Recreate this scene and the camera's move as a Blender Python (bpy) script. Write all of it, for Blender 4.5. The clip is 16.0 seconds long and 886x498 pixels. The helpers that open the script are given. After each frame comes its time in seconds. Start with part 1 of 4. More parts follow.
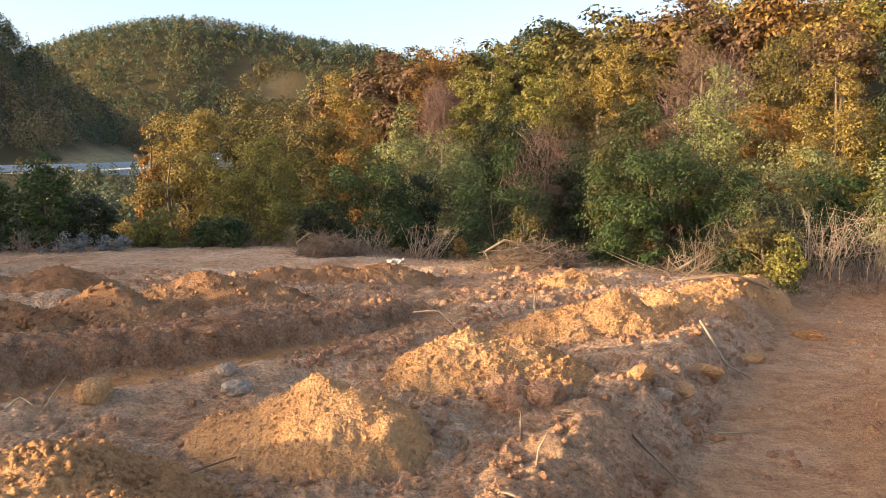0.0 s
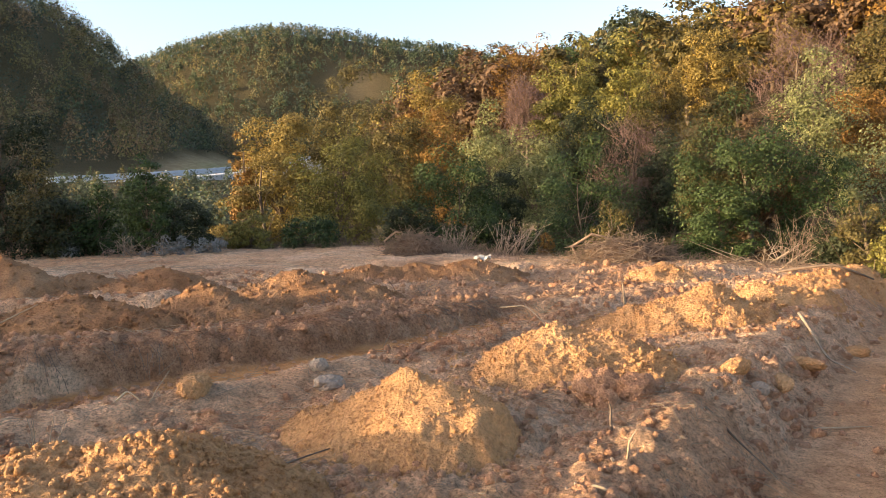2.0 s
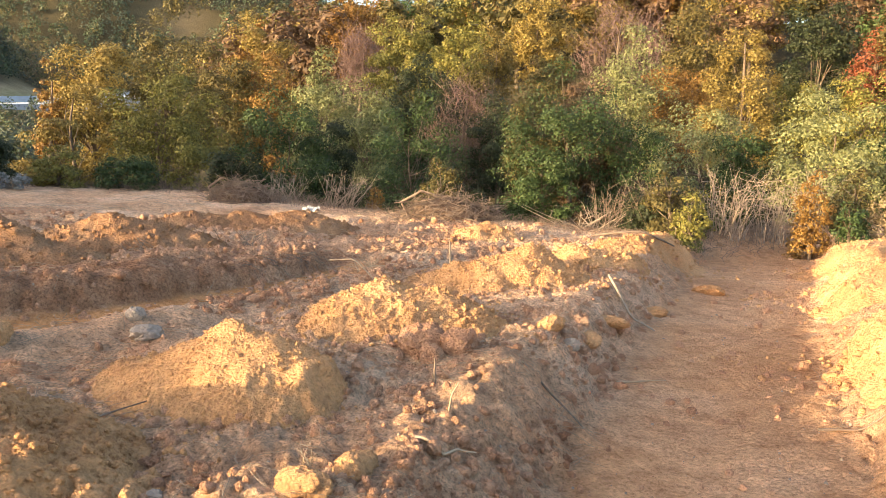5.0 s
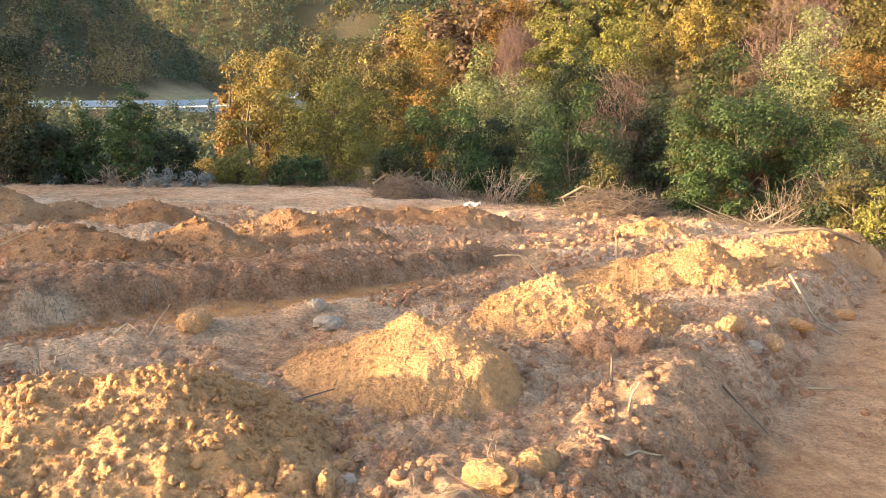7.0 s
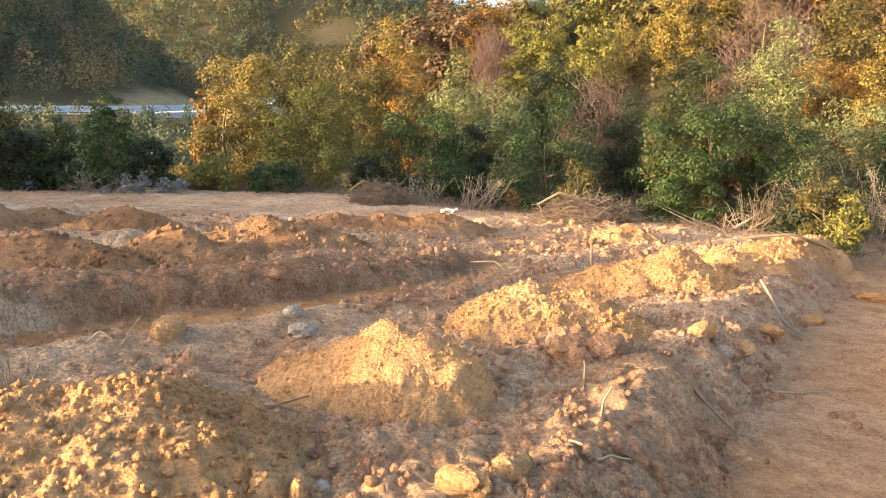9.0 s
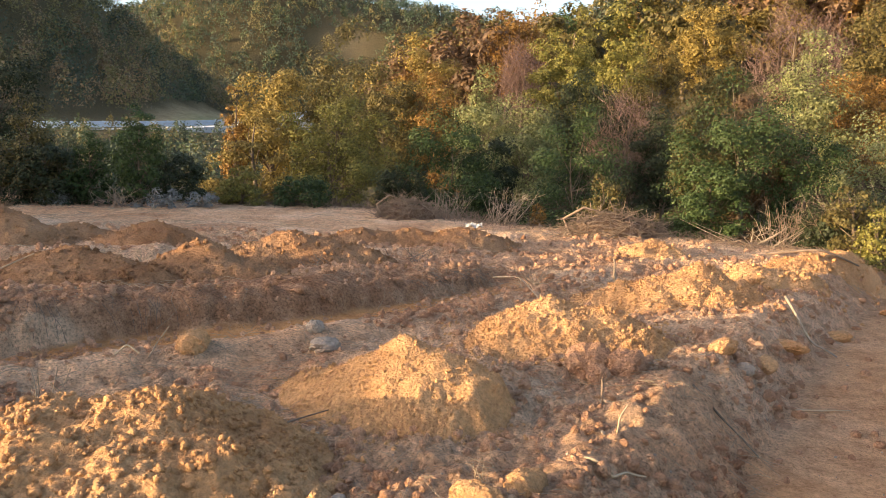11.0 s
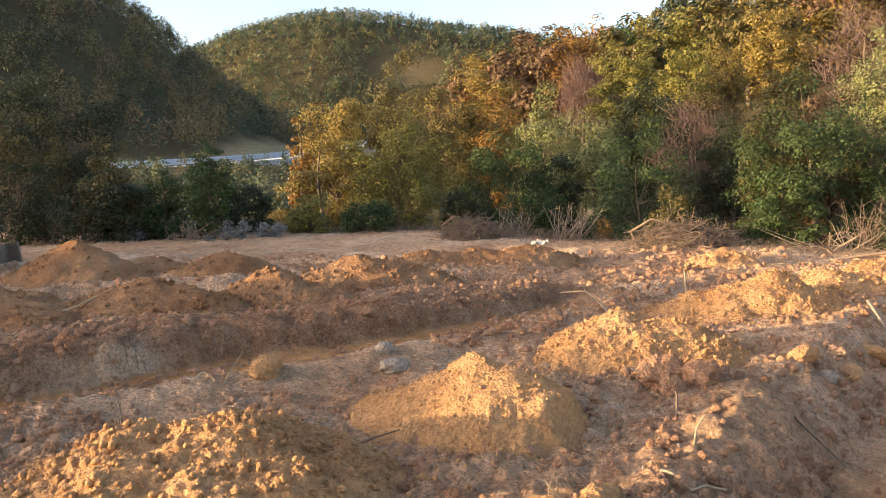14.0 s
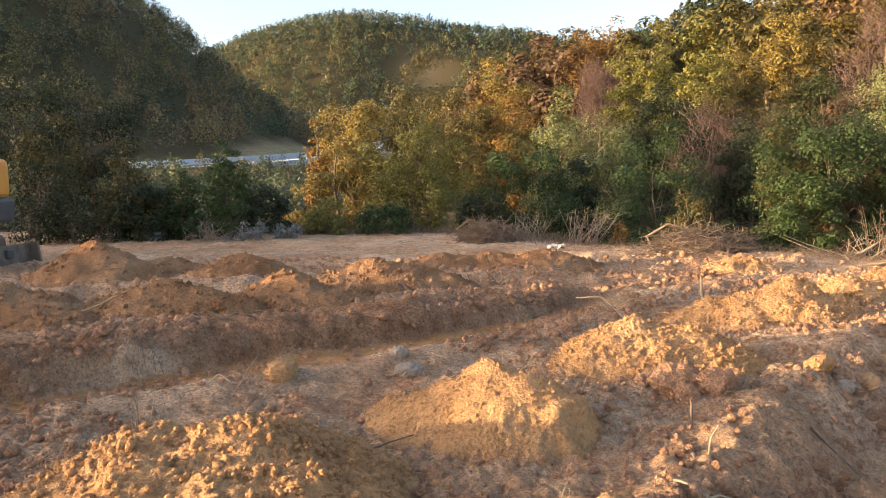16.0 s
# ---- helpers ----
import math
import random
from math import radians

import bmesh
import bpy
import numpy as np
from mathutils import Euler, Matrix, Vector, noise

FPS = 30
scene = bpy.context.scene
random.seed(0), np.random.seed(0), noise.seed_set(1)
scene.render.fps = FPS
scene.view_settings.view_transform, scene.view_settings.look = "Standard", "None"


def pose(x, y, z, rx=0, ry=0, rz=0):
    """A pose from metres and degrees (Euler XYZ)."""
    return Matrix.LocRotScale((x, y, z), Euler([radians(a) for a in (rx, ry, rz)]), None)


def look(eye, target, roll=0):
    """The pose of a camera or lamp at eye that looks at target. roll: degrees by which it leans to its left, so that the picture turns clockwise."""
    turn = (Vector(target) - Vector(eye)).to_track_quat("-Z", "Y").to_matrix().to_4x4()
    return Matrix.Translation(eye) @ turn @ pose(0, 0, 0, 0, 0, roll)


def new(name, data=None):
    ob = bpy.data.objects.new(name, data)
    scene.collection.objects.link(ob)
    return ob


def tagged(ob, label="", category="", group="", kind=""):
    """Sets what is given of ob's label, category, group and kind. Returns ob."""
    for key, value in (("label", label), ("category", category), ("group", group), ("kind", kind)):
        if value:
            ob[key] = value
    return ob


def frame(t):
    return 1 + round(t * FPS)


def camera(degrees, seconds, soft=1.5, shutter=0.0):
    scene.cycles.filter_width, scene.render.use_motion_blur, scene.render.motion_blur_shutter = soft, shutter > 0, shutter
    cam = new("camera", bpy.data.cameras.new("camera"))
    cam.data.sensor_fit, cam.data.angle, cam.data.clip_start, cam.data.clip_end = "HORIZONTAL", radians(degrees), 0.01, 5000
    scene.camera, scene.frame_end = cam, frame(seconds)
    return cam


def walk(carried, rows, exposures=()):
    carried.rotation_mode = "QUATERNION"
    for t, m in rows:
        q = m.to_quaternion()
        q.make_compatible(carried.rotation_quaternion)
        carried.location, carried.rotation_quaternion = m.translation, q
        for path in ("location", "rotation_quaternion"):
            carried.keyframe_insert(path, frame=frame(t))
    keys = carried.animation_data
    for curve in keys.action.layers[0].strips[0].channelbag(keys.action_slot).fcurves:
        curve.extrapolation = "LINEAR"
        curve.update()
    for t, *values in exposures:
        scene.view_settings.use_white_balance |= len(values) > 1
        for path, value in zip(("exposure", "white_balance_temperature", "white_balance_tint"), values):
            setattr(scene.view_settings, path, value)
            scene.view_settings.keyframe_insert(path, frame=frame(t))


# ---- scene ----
cam = camera(57.0, 16.0, soft=0.7)
PATH = [
    (0, (0.034, 0.346, 1.505), (0.223, 2.331, 1.35), 0.2),
    (0.5, (0.04, 0.34, 1.509), (0.184, 2.329, 1.358), -0.8),
    (1, (0.025, 0.318, 1.503), (0.06, 2.312, 1.355), -1.1),
    (1.5, (0.028, 0.322, 1.498), (0.013, 2.316, 1.349), -1.4),
    (2, (0.042, 0.325, 1.487), (0.019, 2.319, 1.328), -1.4),
    (2.5, (0.019, 0.329, 1.485), (-0.002, 2.321, 1.303), -1.0),
    (3, (0.025, 0.332, 1.47), (0.123, 2.317, 1.242), -0.1),
    (3.4, (0.048, 0.328, 1.48), (0.369, 2.286, 1.233), 1.8),
    (3.5, (0.054, 0.327, 1.481), (0.423, 2.277, 1.237), 1.9),
    (3.7, (0.061, 0.331, 1.476), (0.493, 2.268, 1.225), 2.4),
    (5.8, (-0.086, 0.328, 1.502), (0.196, 2.288, 1.219), 2.4),
    (6, (-0.115, 0.328, 1.497), (0.074, 2.298, 1.209), 2.0),
    (6.5, (-0.146, 0.327, 1.491), (-0.094, 2.304, 1.195), 1.4),
    (7, (-0.137, 0.323, 1.503), (-0.11, 2.301, 1.209), 1.4),
    (7.5, (-0.119, 0.327, 1.5), (-0.104, 2.305, 1.206), 1.3),
    (8, (-0.089, 0.326, 1.506), (-0.068, 2.304, 1.216), 1.3),
    (8.5, (-0.093, 0.321, 1.514), (-0.021, 2.299, 1.23), 1.3),
    (8.7, (-0.109, 0.312, 1.511), (-0.028, 2.291, 1.229), 1.4),
    (10.8, (-0.126, 0.244, 1.536), (-0.09, 2.229, 1.287), 3.0),
    (11, (-0.06, 0.242, 1.539), (-0.049, 2.227, 1.292), 1.4),
    (11.5, (-0.037, 0.204, 1.531), (-0.12, 2.19, 1.309), 0.3),
    (12, (0.015, 0.216, 1.536), (-0.087, 2.202, 1.332), -0.1),
    (12.5, (0.013, 0.233, 1.543), (-0.093, 2.221, 1.352), -1.5),
    (13, (-0.021, 0.222, 1.536), (-0.134, 2.21, 1.347), -1.9),
    (13.5, (-0.043, 0.217, 1.534), (-0.175, 2.205, 1.348), -1.9),
    (14, (-0.04, 0.232, 1.516), (-0.193, 2.216, 1.321), -1.6),
    (14.5, (-0.032, 0.236, 1.526), (-0.202, 2.219, 1.324), -1.6),
    (15, (-0.04, 0.23, 1.53), (-0.224, 2.211, 1.327), -1.4),
    (15.5, (-0.022, 0.232, 1.529), (-0.212, 2.213, 1.328), -1.5),
    (16, (-0.037, 0.22, 1.543), (-0.228, 2.201, 1.353), -1.2),
]
walk(cam, [(t, look(eye, target, roll)) for t, eye, target, roll in PATH],
     exposures=((0, 1.97, 7000, 18), (1.5, 1.97, 7000, 18), (2.5, 2.1, 7000, 17), (3.0, 2.3, 7000, 16), (3.5, 2.4, 7000, 15), (5.8, 2.48, 7000, 15), (7.5, 2.7, 7000, 13), (8.7, 2.6, 7000, 13), (11, 2.1, 7000, 17), (12.5, 2.05, 7000, 17), (16, 2.08, 7000, 17)))

# ---- light ----
SUN_FROM = Vector((-0.95, -0.31, 0.0)).normalized()      # where the low evening sun stands
SUN_UP = radians(7.0)
world = bpy.data.worlds.new("sky")
scene.world = world
world.use_nodes = True
wn = world.node_tree.nodes
sky = wn.new("ShaderNodeTexSky")
sky.sky_type, sky.sun_disc = "NISHITA", False
sky.sun_elevation = radians(14)
sky.sun_rotation = math.atan2(SUN_FROM.x, SUN_FROM.y)
sky.air_density, sky.dust_density, sky.ozone_density = 1.0, 2.5, 1.6
wn["Background"].inputs["Strength"].default_value = 0.118
world.node_tree.links.new(sky.outputs[0], wn["Background"].inputs[0])
sun = new("sun", bpy.data.lights.new("sun", "SUN"))
sun.data.energy, sun.data.angle, sun.data.color = 2.8, radians(0.6), (1.0, 0.785, 0.47)
to_sun = SUN_FROM * math.cos(SUN_UP) + Vector((0, 0, math.sin(SUN_UP)))
sun.rotation_euler = to_sun.to_track_quat("Z", "Y").to_euler()


# ---- materials ----
def mat(name, rough=0.9, spec=0.2):
    m = bpy.data.materials.new(name)
    m.use_nodes = True
    n, l = m.node_tree.nodes, m.node_tree.links
    b = n["Principled BSDF"]
    b.inputs["Roughness"].default_value = rough
    b.inputs["Specular IOR Level"].default_value = spec
    return m, n, l, b


def ramp(n, l, src, stops):
    r = n.new("ShaderNodeValToRGB")
    while len(r.color_ramp.elements) < len(stops):
        r.color_ramp.elements.new(0.5)
    for e, (p, c) in zip(r.color_ramp.elements, stops):
        e.position, e.color = p, (*c, 1)
    l.new(src, r.inputs[0])
    return r.outputs[0]


def noise_tex(n, l, scale, detail=4, rough=0.6, vec=None):
    t = n.new("ShaderNodeTexNoise")
    t.inputs["Scale"].default_value, t.inputs["Detail"].default_value, t.inputs["Roughness"].default_value = scale, detail, rough
    if vec:
        l.new(vec, t.inputs["Vector"])
    return t.outputs["Fac"]


def mixc(n, l, fac, a, b, mode="MIX"):
    x = n.new("ShaderNodeMix")
    x.data_type, x.blend_type = "RGBA", mode
    for sock, v in ((x.inputs["Factor"], fac), (x.inputs["A"], a), (x.inputs["B"], b)):
        if isinstance(v, (int, float)):
            sock.default_value = v
        elif isinstance(v, tuple):
            sock.default_value = (*v, 1)
        else:
            l.new(v, sock)
    return x.outputs["Result"]


def bump(n, l, b, height, strength, dist):
    u = n.new("ShaderNodeBump")
    u.inputs["Strength"].default_value, u.inputs["Distance"].default_value = strength, dist
    l.new(height, u.inputs["Height"])
    l.new(u.outputs[0], b.inputs["Normal"])


def soil(name, dark, mid, light, grain=40.0):
    """Loose earth: blotches a metre across, crumbs, and scattered pale grit."""
    m, n, l, b = mat(name, 0.95, 0.1)
    pos = n.new("ShaderNodeNewGeometry").outputs["Position"]
    big = noise_tex(n, l, 1.1, 5, 0.65, pos)
    small = noise_tex(n, l, grain, 6, 0.7, pos)
    c = ramp(n, l, big, ((0.3, dark), (0.5, mid), (0.72, light)))
    c = mixc(n, l, 0.55, c, ramp(n, l, small, ((0.32, (0.35, 0.32, 0.3)), (0.5, (1, 1, 1)), (0.68, (1.4, 1.36, 1.3)))), "MULTIPLY")
    v = n.new("ShaderNodeTexVoronoi")
    v.inputs["Scale"].default_value = grain * 1.3
    l.new(pos, v.inputs["Vector"])
    l.new(c, b.inputs["Base Color"])
    h = n.new("ShaderNodeMath")
    h.operation = "SUBTRACT"
    l.new(small, h.inputs[0])
    k = n.new("ShaderNodeMath")
    k.operation = "MULTIPLY"
    k.inputs[1].default_value = 0.35
    l.new(v.outputs["Distance"], k.inputs[0]), l.new(k.outputs[0], h.inputs[1])
    bump(n, l, b, h.outputs[0], 1.0, 0.035)
    return m


def plain(name, color, rough=0.7, metal=0.0, vary=0.25, scale=6.0, spec=0.3):
    m, n, l, b = mat(name, rough, spec)
    b.inputs["Metallic"].default_value = metal
    f = noise_tex(n, l, scale, 6, 0.65, n.new("ShaderNodeTexCoord").outputs["Object"])
    lo, hi = tuple(c * (1 - vary) for c in color), tuple(min(1, c * (1 + vary)) for c in color)
    l.new(ramp(n, l, f, ((0.3, lo), (0.7, hi))), b.inputs["Base Color"])
    bump(n, l, b, f, 0.25, 0.01)
    return m


def leaf_mat(name, dark, mid, light, through_light=0.2):
    """Foliage whose leaves differ one from the next, with light through them."""
    m, n, l, b = mat(name, 0.6, 0.25)
    r = n.new("ShaderNodeNewGeometry").outputs["Random Per Island"]
    c = ramp(n, l, r, ((0.0, dark), (0.45, mid), (1.0, light)))
    o = n.new("ShaderNodeObjectInfo").outputs["Random"]
    c = mixc(n, l, 0.5, c, ramp(n, l, o, ((0, (0.75, 0.72, 0.7)), (1, (1.2, 1.15, 1.1)))), "MULTIPLY")
    l.new(c, b.inputs["Base Color"])
    t = n.new("ShaderNodeBsdfTranslucent")
    l.new(c, t.inputs["Color"])
    mx = n.new("ShaderNodeMixShader")
    mx.inputs[0].default_value = through_light
    l.new(b.outputs[0], mx.inputs[1]), l.new(t.outputs[0], mx.inputs[2])
    l.new(mx.outputs[0], n["Material Output"].inputs["Surface"])
    return m


def ground_mat():
    """Bare worked earth near by, litter and scrub floor further away."""
    m, n, l, b = mat("worked_earth", 0.95, 0.1)
    pos = n.new("ShaderNodeNewGeometry").outputs["Position"]
    big = noise_tex(n, l, 0.55, 6, 0.62, pos)
    mid = noise_tex(n, l, 6.0, 6, 0.65, pos)
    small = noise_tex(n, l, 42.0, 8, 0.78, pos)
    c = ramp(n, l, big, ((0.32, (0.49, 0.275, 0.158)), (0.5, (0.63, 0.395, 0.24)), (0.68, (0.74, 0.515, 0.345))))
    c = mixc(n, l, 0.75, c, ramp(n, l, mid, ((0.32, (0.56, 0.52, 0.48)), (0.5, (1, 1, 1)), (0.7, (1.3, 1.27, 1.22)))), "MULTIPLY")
    # Grain darkens the same hollows as the bump: crevice shade put into the colour.
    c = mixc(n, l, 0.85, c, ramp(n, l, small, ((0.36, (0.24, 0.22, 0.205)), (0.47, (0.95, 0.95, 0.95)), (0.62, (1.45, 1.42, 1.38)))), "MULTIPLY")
    attr = n.new("ShaderNodeAttribute")
    attr.attribute_name = "kind"
    sep = n.new("ShaderNodeSeparateColor")
    l.new(attr.outputs["Color"], sep.inputs[0])
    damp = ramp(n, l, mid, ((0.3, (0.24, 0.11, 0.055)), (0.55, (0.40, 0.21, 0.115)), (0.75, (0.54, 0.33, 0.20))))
    # The darker soil gets the same painted crevice shade.
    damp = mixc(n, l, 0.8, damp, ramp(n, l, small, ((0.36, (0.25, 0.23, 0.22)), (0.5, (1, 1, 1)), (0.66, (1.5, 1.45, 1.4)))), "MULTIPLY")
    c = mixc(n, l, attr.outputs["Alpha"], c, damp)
    wet = ramp(n, l, mid, ((0.3, (0.50, 0.22, 0.08)), (0.7, (0.72, 0.39, 0.175))))
    c = mixc(n, l, sep.outputs[0], c, wet)
    litter = ramp(n, l, mid, ((0.35, (0.045, 0.042, 0.02)), (0.65, (0.12, 0.09, 0.045))))
    c = mixc(n, l, sep.outputs[1], c, litter)
    grass = ramp(n, l, big, ((0.3, (0.16, 0.15, 0.06)), (0.7, (0.30, 0.26, 0.12))))
    c = mixc(n, l, sep.outputs[2], c, grass)
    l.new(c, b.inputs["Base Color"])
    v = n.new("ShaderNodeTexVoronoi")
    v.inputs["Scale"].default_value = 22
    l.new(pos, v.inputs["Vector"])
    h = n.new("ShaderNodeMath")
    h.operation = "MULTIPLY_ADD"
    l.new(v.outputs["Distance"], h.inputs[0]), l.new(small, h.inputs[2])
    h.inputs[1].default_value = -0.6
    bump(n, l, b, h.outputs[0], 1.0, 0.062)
    return m


M_GROUND = ground_mat()
M_HEAP = soil("dug_ochre_soil", (0.43, 0.222, 0.10), (0.55, 0.302, 0.14), (0.64, 0.378, 0.188))
M_HEAP_RED = soil("dug_red_soil", (0.24, 0.118, 0.056), (0.33, 0.177, 0.09), (0.43, 0.255, 0.138))
M_CLOD = soil("earth_clods", (0.33, 0.165, 0.092), (0.48, 0.265, 0.155), (0.62, 0.39, 0.245), 60)
M_ROOT = soil("root_bound_earth", (0.12, 0.078, 0.052), (0.19, 0.125, 0.085), (0.26, 0.18, 0.125))
M_STONE = plain("pale_stone", (0.28, 0.215, 0.16), 0.85, 0, 0.3, 14)
M_STRAW = plain("dry_straw", (0.34, 0.25, 0.16), 0.8, 0, 0.35, 3)
M_TWIG = plain("dead_twig", (0.19, 0.135, 0.095), 0.85, 0, 0.35, 5)
M_BARK = plain("bark", (0.13, 0.095, 0.065), 0.9, 0, 0.45, 9)
M_PALEBARK = plain("pale_bark", (0.27, 0.21, 0.155), 0.9, 0, 0.35, 9)
LEAF = {
    "gold": leaf_mat("golden_leaves", (0.107, 0.074, 0.016), (0.230, 0.168, 0.041), (0.312, 0.234, 0.070)),
    "yellowgreen": leaf_mat("yellow_green_leaves", (0.078, 0.075, 0.016), (0.172, 0.160, 0.035), (0.246, 0.217, 0.056)),
    "pale": leaf_mat("pale_green_leaves", (0.095, 0.104, 0.038), (0.189, 0.200, 0.077), (0.252, 0.257, 0.113)),
    "green": leaf_mat("green_leaves", (0.020, 0.036, 0.010), (0.043, 0.073, 0.020), (0.072, 0.103, 0.031)),
    "dark": leaf_mat("dark_green_leaves", (0.016, 0.021, 0.008), (0.033, 0.044, 0.016), (0.056, 0.064, 0.025)),
    "olive": leaf_mat("olive_brown_leaves", (0.046, 0.040, 0.013), (0.102, 0.085, 0.025), (0.155, 0.122, 0.039)),
    "brown": leaf_mat("brown_leaves", (0.066, 0.039, 0.020), (0.129, 0.078, 0.041), (0.174, 0.109, 0.057)),
    "orange": leaf_mat("orange_leaves", (0.113, 0.059, 0.014), (0.230, 0.125, 0.030), (0.293, 0.171, 0.045)),
    "red": leaf_mat("red_leaves", (0.137, 0.038, 0.018), (0.259, 0.079, 0.036), (0.302, 0.114, 0.049)),
    "bare": leaf_mat("purple_brown_twigs", (0.076, 0.047, 0.041), (0.144, 0.090, 0.077), (0.193, 0.125, 0.106), 0.15),
    "silver": leaf_mat("silvery_leaves", (0.122, 0.130, 0.122), (0.210, 0.220, 0.210), (0.258, 0.268, 0.258), 0.15),
    "straw": leaf_mat("dry_grass", (0.148, 0.106, 0.054), (0.272, 0.200, 0.104), (0.339, 0.258, 0.142), 0.2),
}


# ---- small mesh helpers ----
rng = np.random.default_rng(11)


def lattice(ix, iy, seed):
    h = (ix.astype(np.int64) * 374761393 + iy.astype(np.int64) * 668265263 + seed * 982451653) & 0xFFFFFFFF
    h = ((h ^ (h >> 13)) * 1274126177) & 0xFFFFFFFF
    return ((h ^ (h >> 16)) & 0xFFFF) / 65535.0


def wobble(x, y, size, seed=0, octaves=4, gain=0.5):
    """Smooth noise from -1 to 1 with features of that size."""
    x, y = np.asarray(x, float) / size, np.asarray(y, float) / size
    out, amp, total = 0.0, 1.0, 0.0
    for k in range(octaves):
        ix, iy = np.floor(x), np.floor(y)
        u, v = x - ix, y - iy
        u, v = u * u * (3 - 2 * u), v * v * (3 - 2 * v)
        a, b2, c, d = (lattice(ix + i, iy + j, seed + k) for j in (0, 1) for i in (0, 1))
        out = out + amp * (2 * (a + (b2 - a) * u + (c - a) * v + (a - b2 - c + d) * u * v) - 1)
        total += amp
        amp *= gain
        x, y = x * 2.03 + 17.1, y * 2.03 + 5.7
    return out / total


def smooth(v, lo, hi):
    t = np.clip((v - lo) / (hi - lo), 0, 1)
    return t * t * (3 - 2 * t)


def mesh_from(name, verts, faces, material, shaded=True):
    """A mesh of equal-sided faces from arrays."""
    me = bpy.data.meshes.new(name)
    verts, faces = np.asarray(verts, np.float32), np.asarray(faces, np.int32)
    k = faces.shape[1]
    me.vertices.add(len(verts)), me.loops.add(faces.size), me.polygons.add(len(faces))
    me.vertices.foreach_set("co", verts.ravel())
    me.loops.foreach_set("vertex_index", faces.ravel())
    me.polygons.foreach_set("loop_start", np.arange(0, faces.size, k, dtype=np.int32))
    me.polygons.foreach_set("use_smooth", np.full(len(faces), shaded))
    me.update(calc_edges=True)
    me.materials.append(material)
    return me


def under(ob, parent):
    ob.parent = parent
    return ob


def tubes(paths, sides=5):
    """Tapered tubes along paths of (points, radii), as one pair of arrays."""
    vs, fs, base = [], [], 0
    for pts, rad in paths:
        pts, rad = np.asarray(pts, float), np.asarray(rad, float)
        d = np.gradient(pts, axis=0)
        d /= np.linalg.norm(d, axis=1)[:, None] + 1e-9
        side = np.cross(d, (0.31, 0.17, 0.93) if abs(d[0, 2]) < 0.8 else (0.95, 0.2, 0.1))
        side /= np.linalg.norm(side, axis=1)[:, None] + 1e-9
        up = np.cross(side, d)
        a = np.linspace(0, 2 * np.pi, sides, endpoint=False)
        ring = side[:, None] * np.cos(a)[None, :, None] + up[:, None] * np.sin(a)[None, :, None]
        vs.append((pts[:, None] + ring * rad[:, None, None]).reshape(-1, 3))
        n = len(pts)
        i, j = np.meshgrid(np.arange(n - 1), np.arange(sides), indexing="ij")
        a0 = base + i * sides + j
        a1 = base + i * sides + (j + 1) % sides
        fs.append(np.stack([a0, a1, a1 + sides, a0 + sides], -1).reshape(-1, 4))
        base += n * sides
    return np.concatenate(vs), np.concatenate(fs)


def leaves(centres, normals, size, g, ratio=0.55, spread=0.6):
    """Small three-cornered leaves at the given places, each turned at random about its outward side."""
    n = len(centres)
    nrm = normals + g.normal(0, spread, (n, 3))
    nrm /= np.linalg.norm(nrm, axis=1)[:, None] + 1e-9
    t = np.cross(nrm, g.normal(0, 1, (n, 3)))
    t /= np.linalg.norm(t, axis=1)[:, None] + 1e-9
    b = np.cross(nrm, t)
    s = size * g.uniform(0.6, 1.35, (n, 1))
    v = np.stack([centres - t * s - b * s * ratio, centres + t * s - b * s * ratio * 0.4, centres + b * s * ratio * 1.5], 1).reshape(-1, 3)
    return v, np.arange(3 * n).reshape(-1, 3)


# ---- terrain ----
def along(x, y, line):
    """Signed distance to a polyline (positive on its left) and how far along it, from 0 to 1."""
    best, sgn, pos = np.full(np.shape(x), 1e9), np.zeros(np.shape(x)), np.zeros(np.shape(x))
    pts = np.array(line, float)
    seg = np.linalg.norm(np.diff(pts, axis=0), axis=1)
    start = np.r_[0, np.cumsum(seg)]
    for k in range(len(seg)):
        d = (pts[k + 1] - pts[k]) / seg[k]
        rx, ry = x - pts[k, 0], y - pts[k, 1]
        t = np.clip(rx * d[0] + ry * d[1], 0, seg[k])
        dist = np.hypot(rx - t * d[0], ry - t * d[1])
        left = np.where(d[0] * ry - d[1] * rx > 0, 1.0, -1.0)
        near = dist < best
        best, sgn, pos = np.where(near, dist, best), np.where(near, left, sgn), np.where(near, (start[k] + t) / start[-1], pos)
    return best * sgn, pos


TRENCH_A = ((-9.0, 1.3), (-5.6, 3.95), (-3.78, 5.55), (-2.6, 6.6), (-1.2, 7.55), (0.13, 8.98), (1.4, 10.4))
TRENCH_B = ((0.6, 1.4), (1.95, 3.5), (3.15, 5.5), (4.2, 7.2), (6.2, 10.1), (8.9, 14.0))
TRENCH_C = ((-9.5, 7.4), (-5.6, 9.95), (-3.3, 11.1), (0.3, 11.9), (2.4, 13.6))
EDGE = ((-60, 26), (-14, 23.0), (-9.5, 21.3), (-6, 20.8), (-3, 20.5), (-1, 20.0), (0.5, 17.2), (2.6, 15.6), (4.3, 15.0), (5.6, 13.5), (7.5, 13.0), (9.8, 14.5), (14, 17), (60, 34))


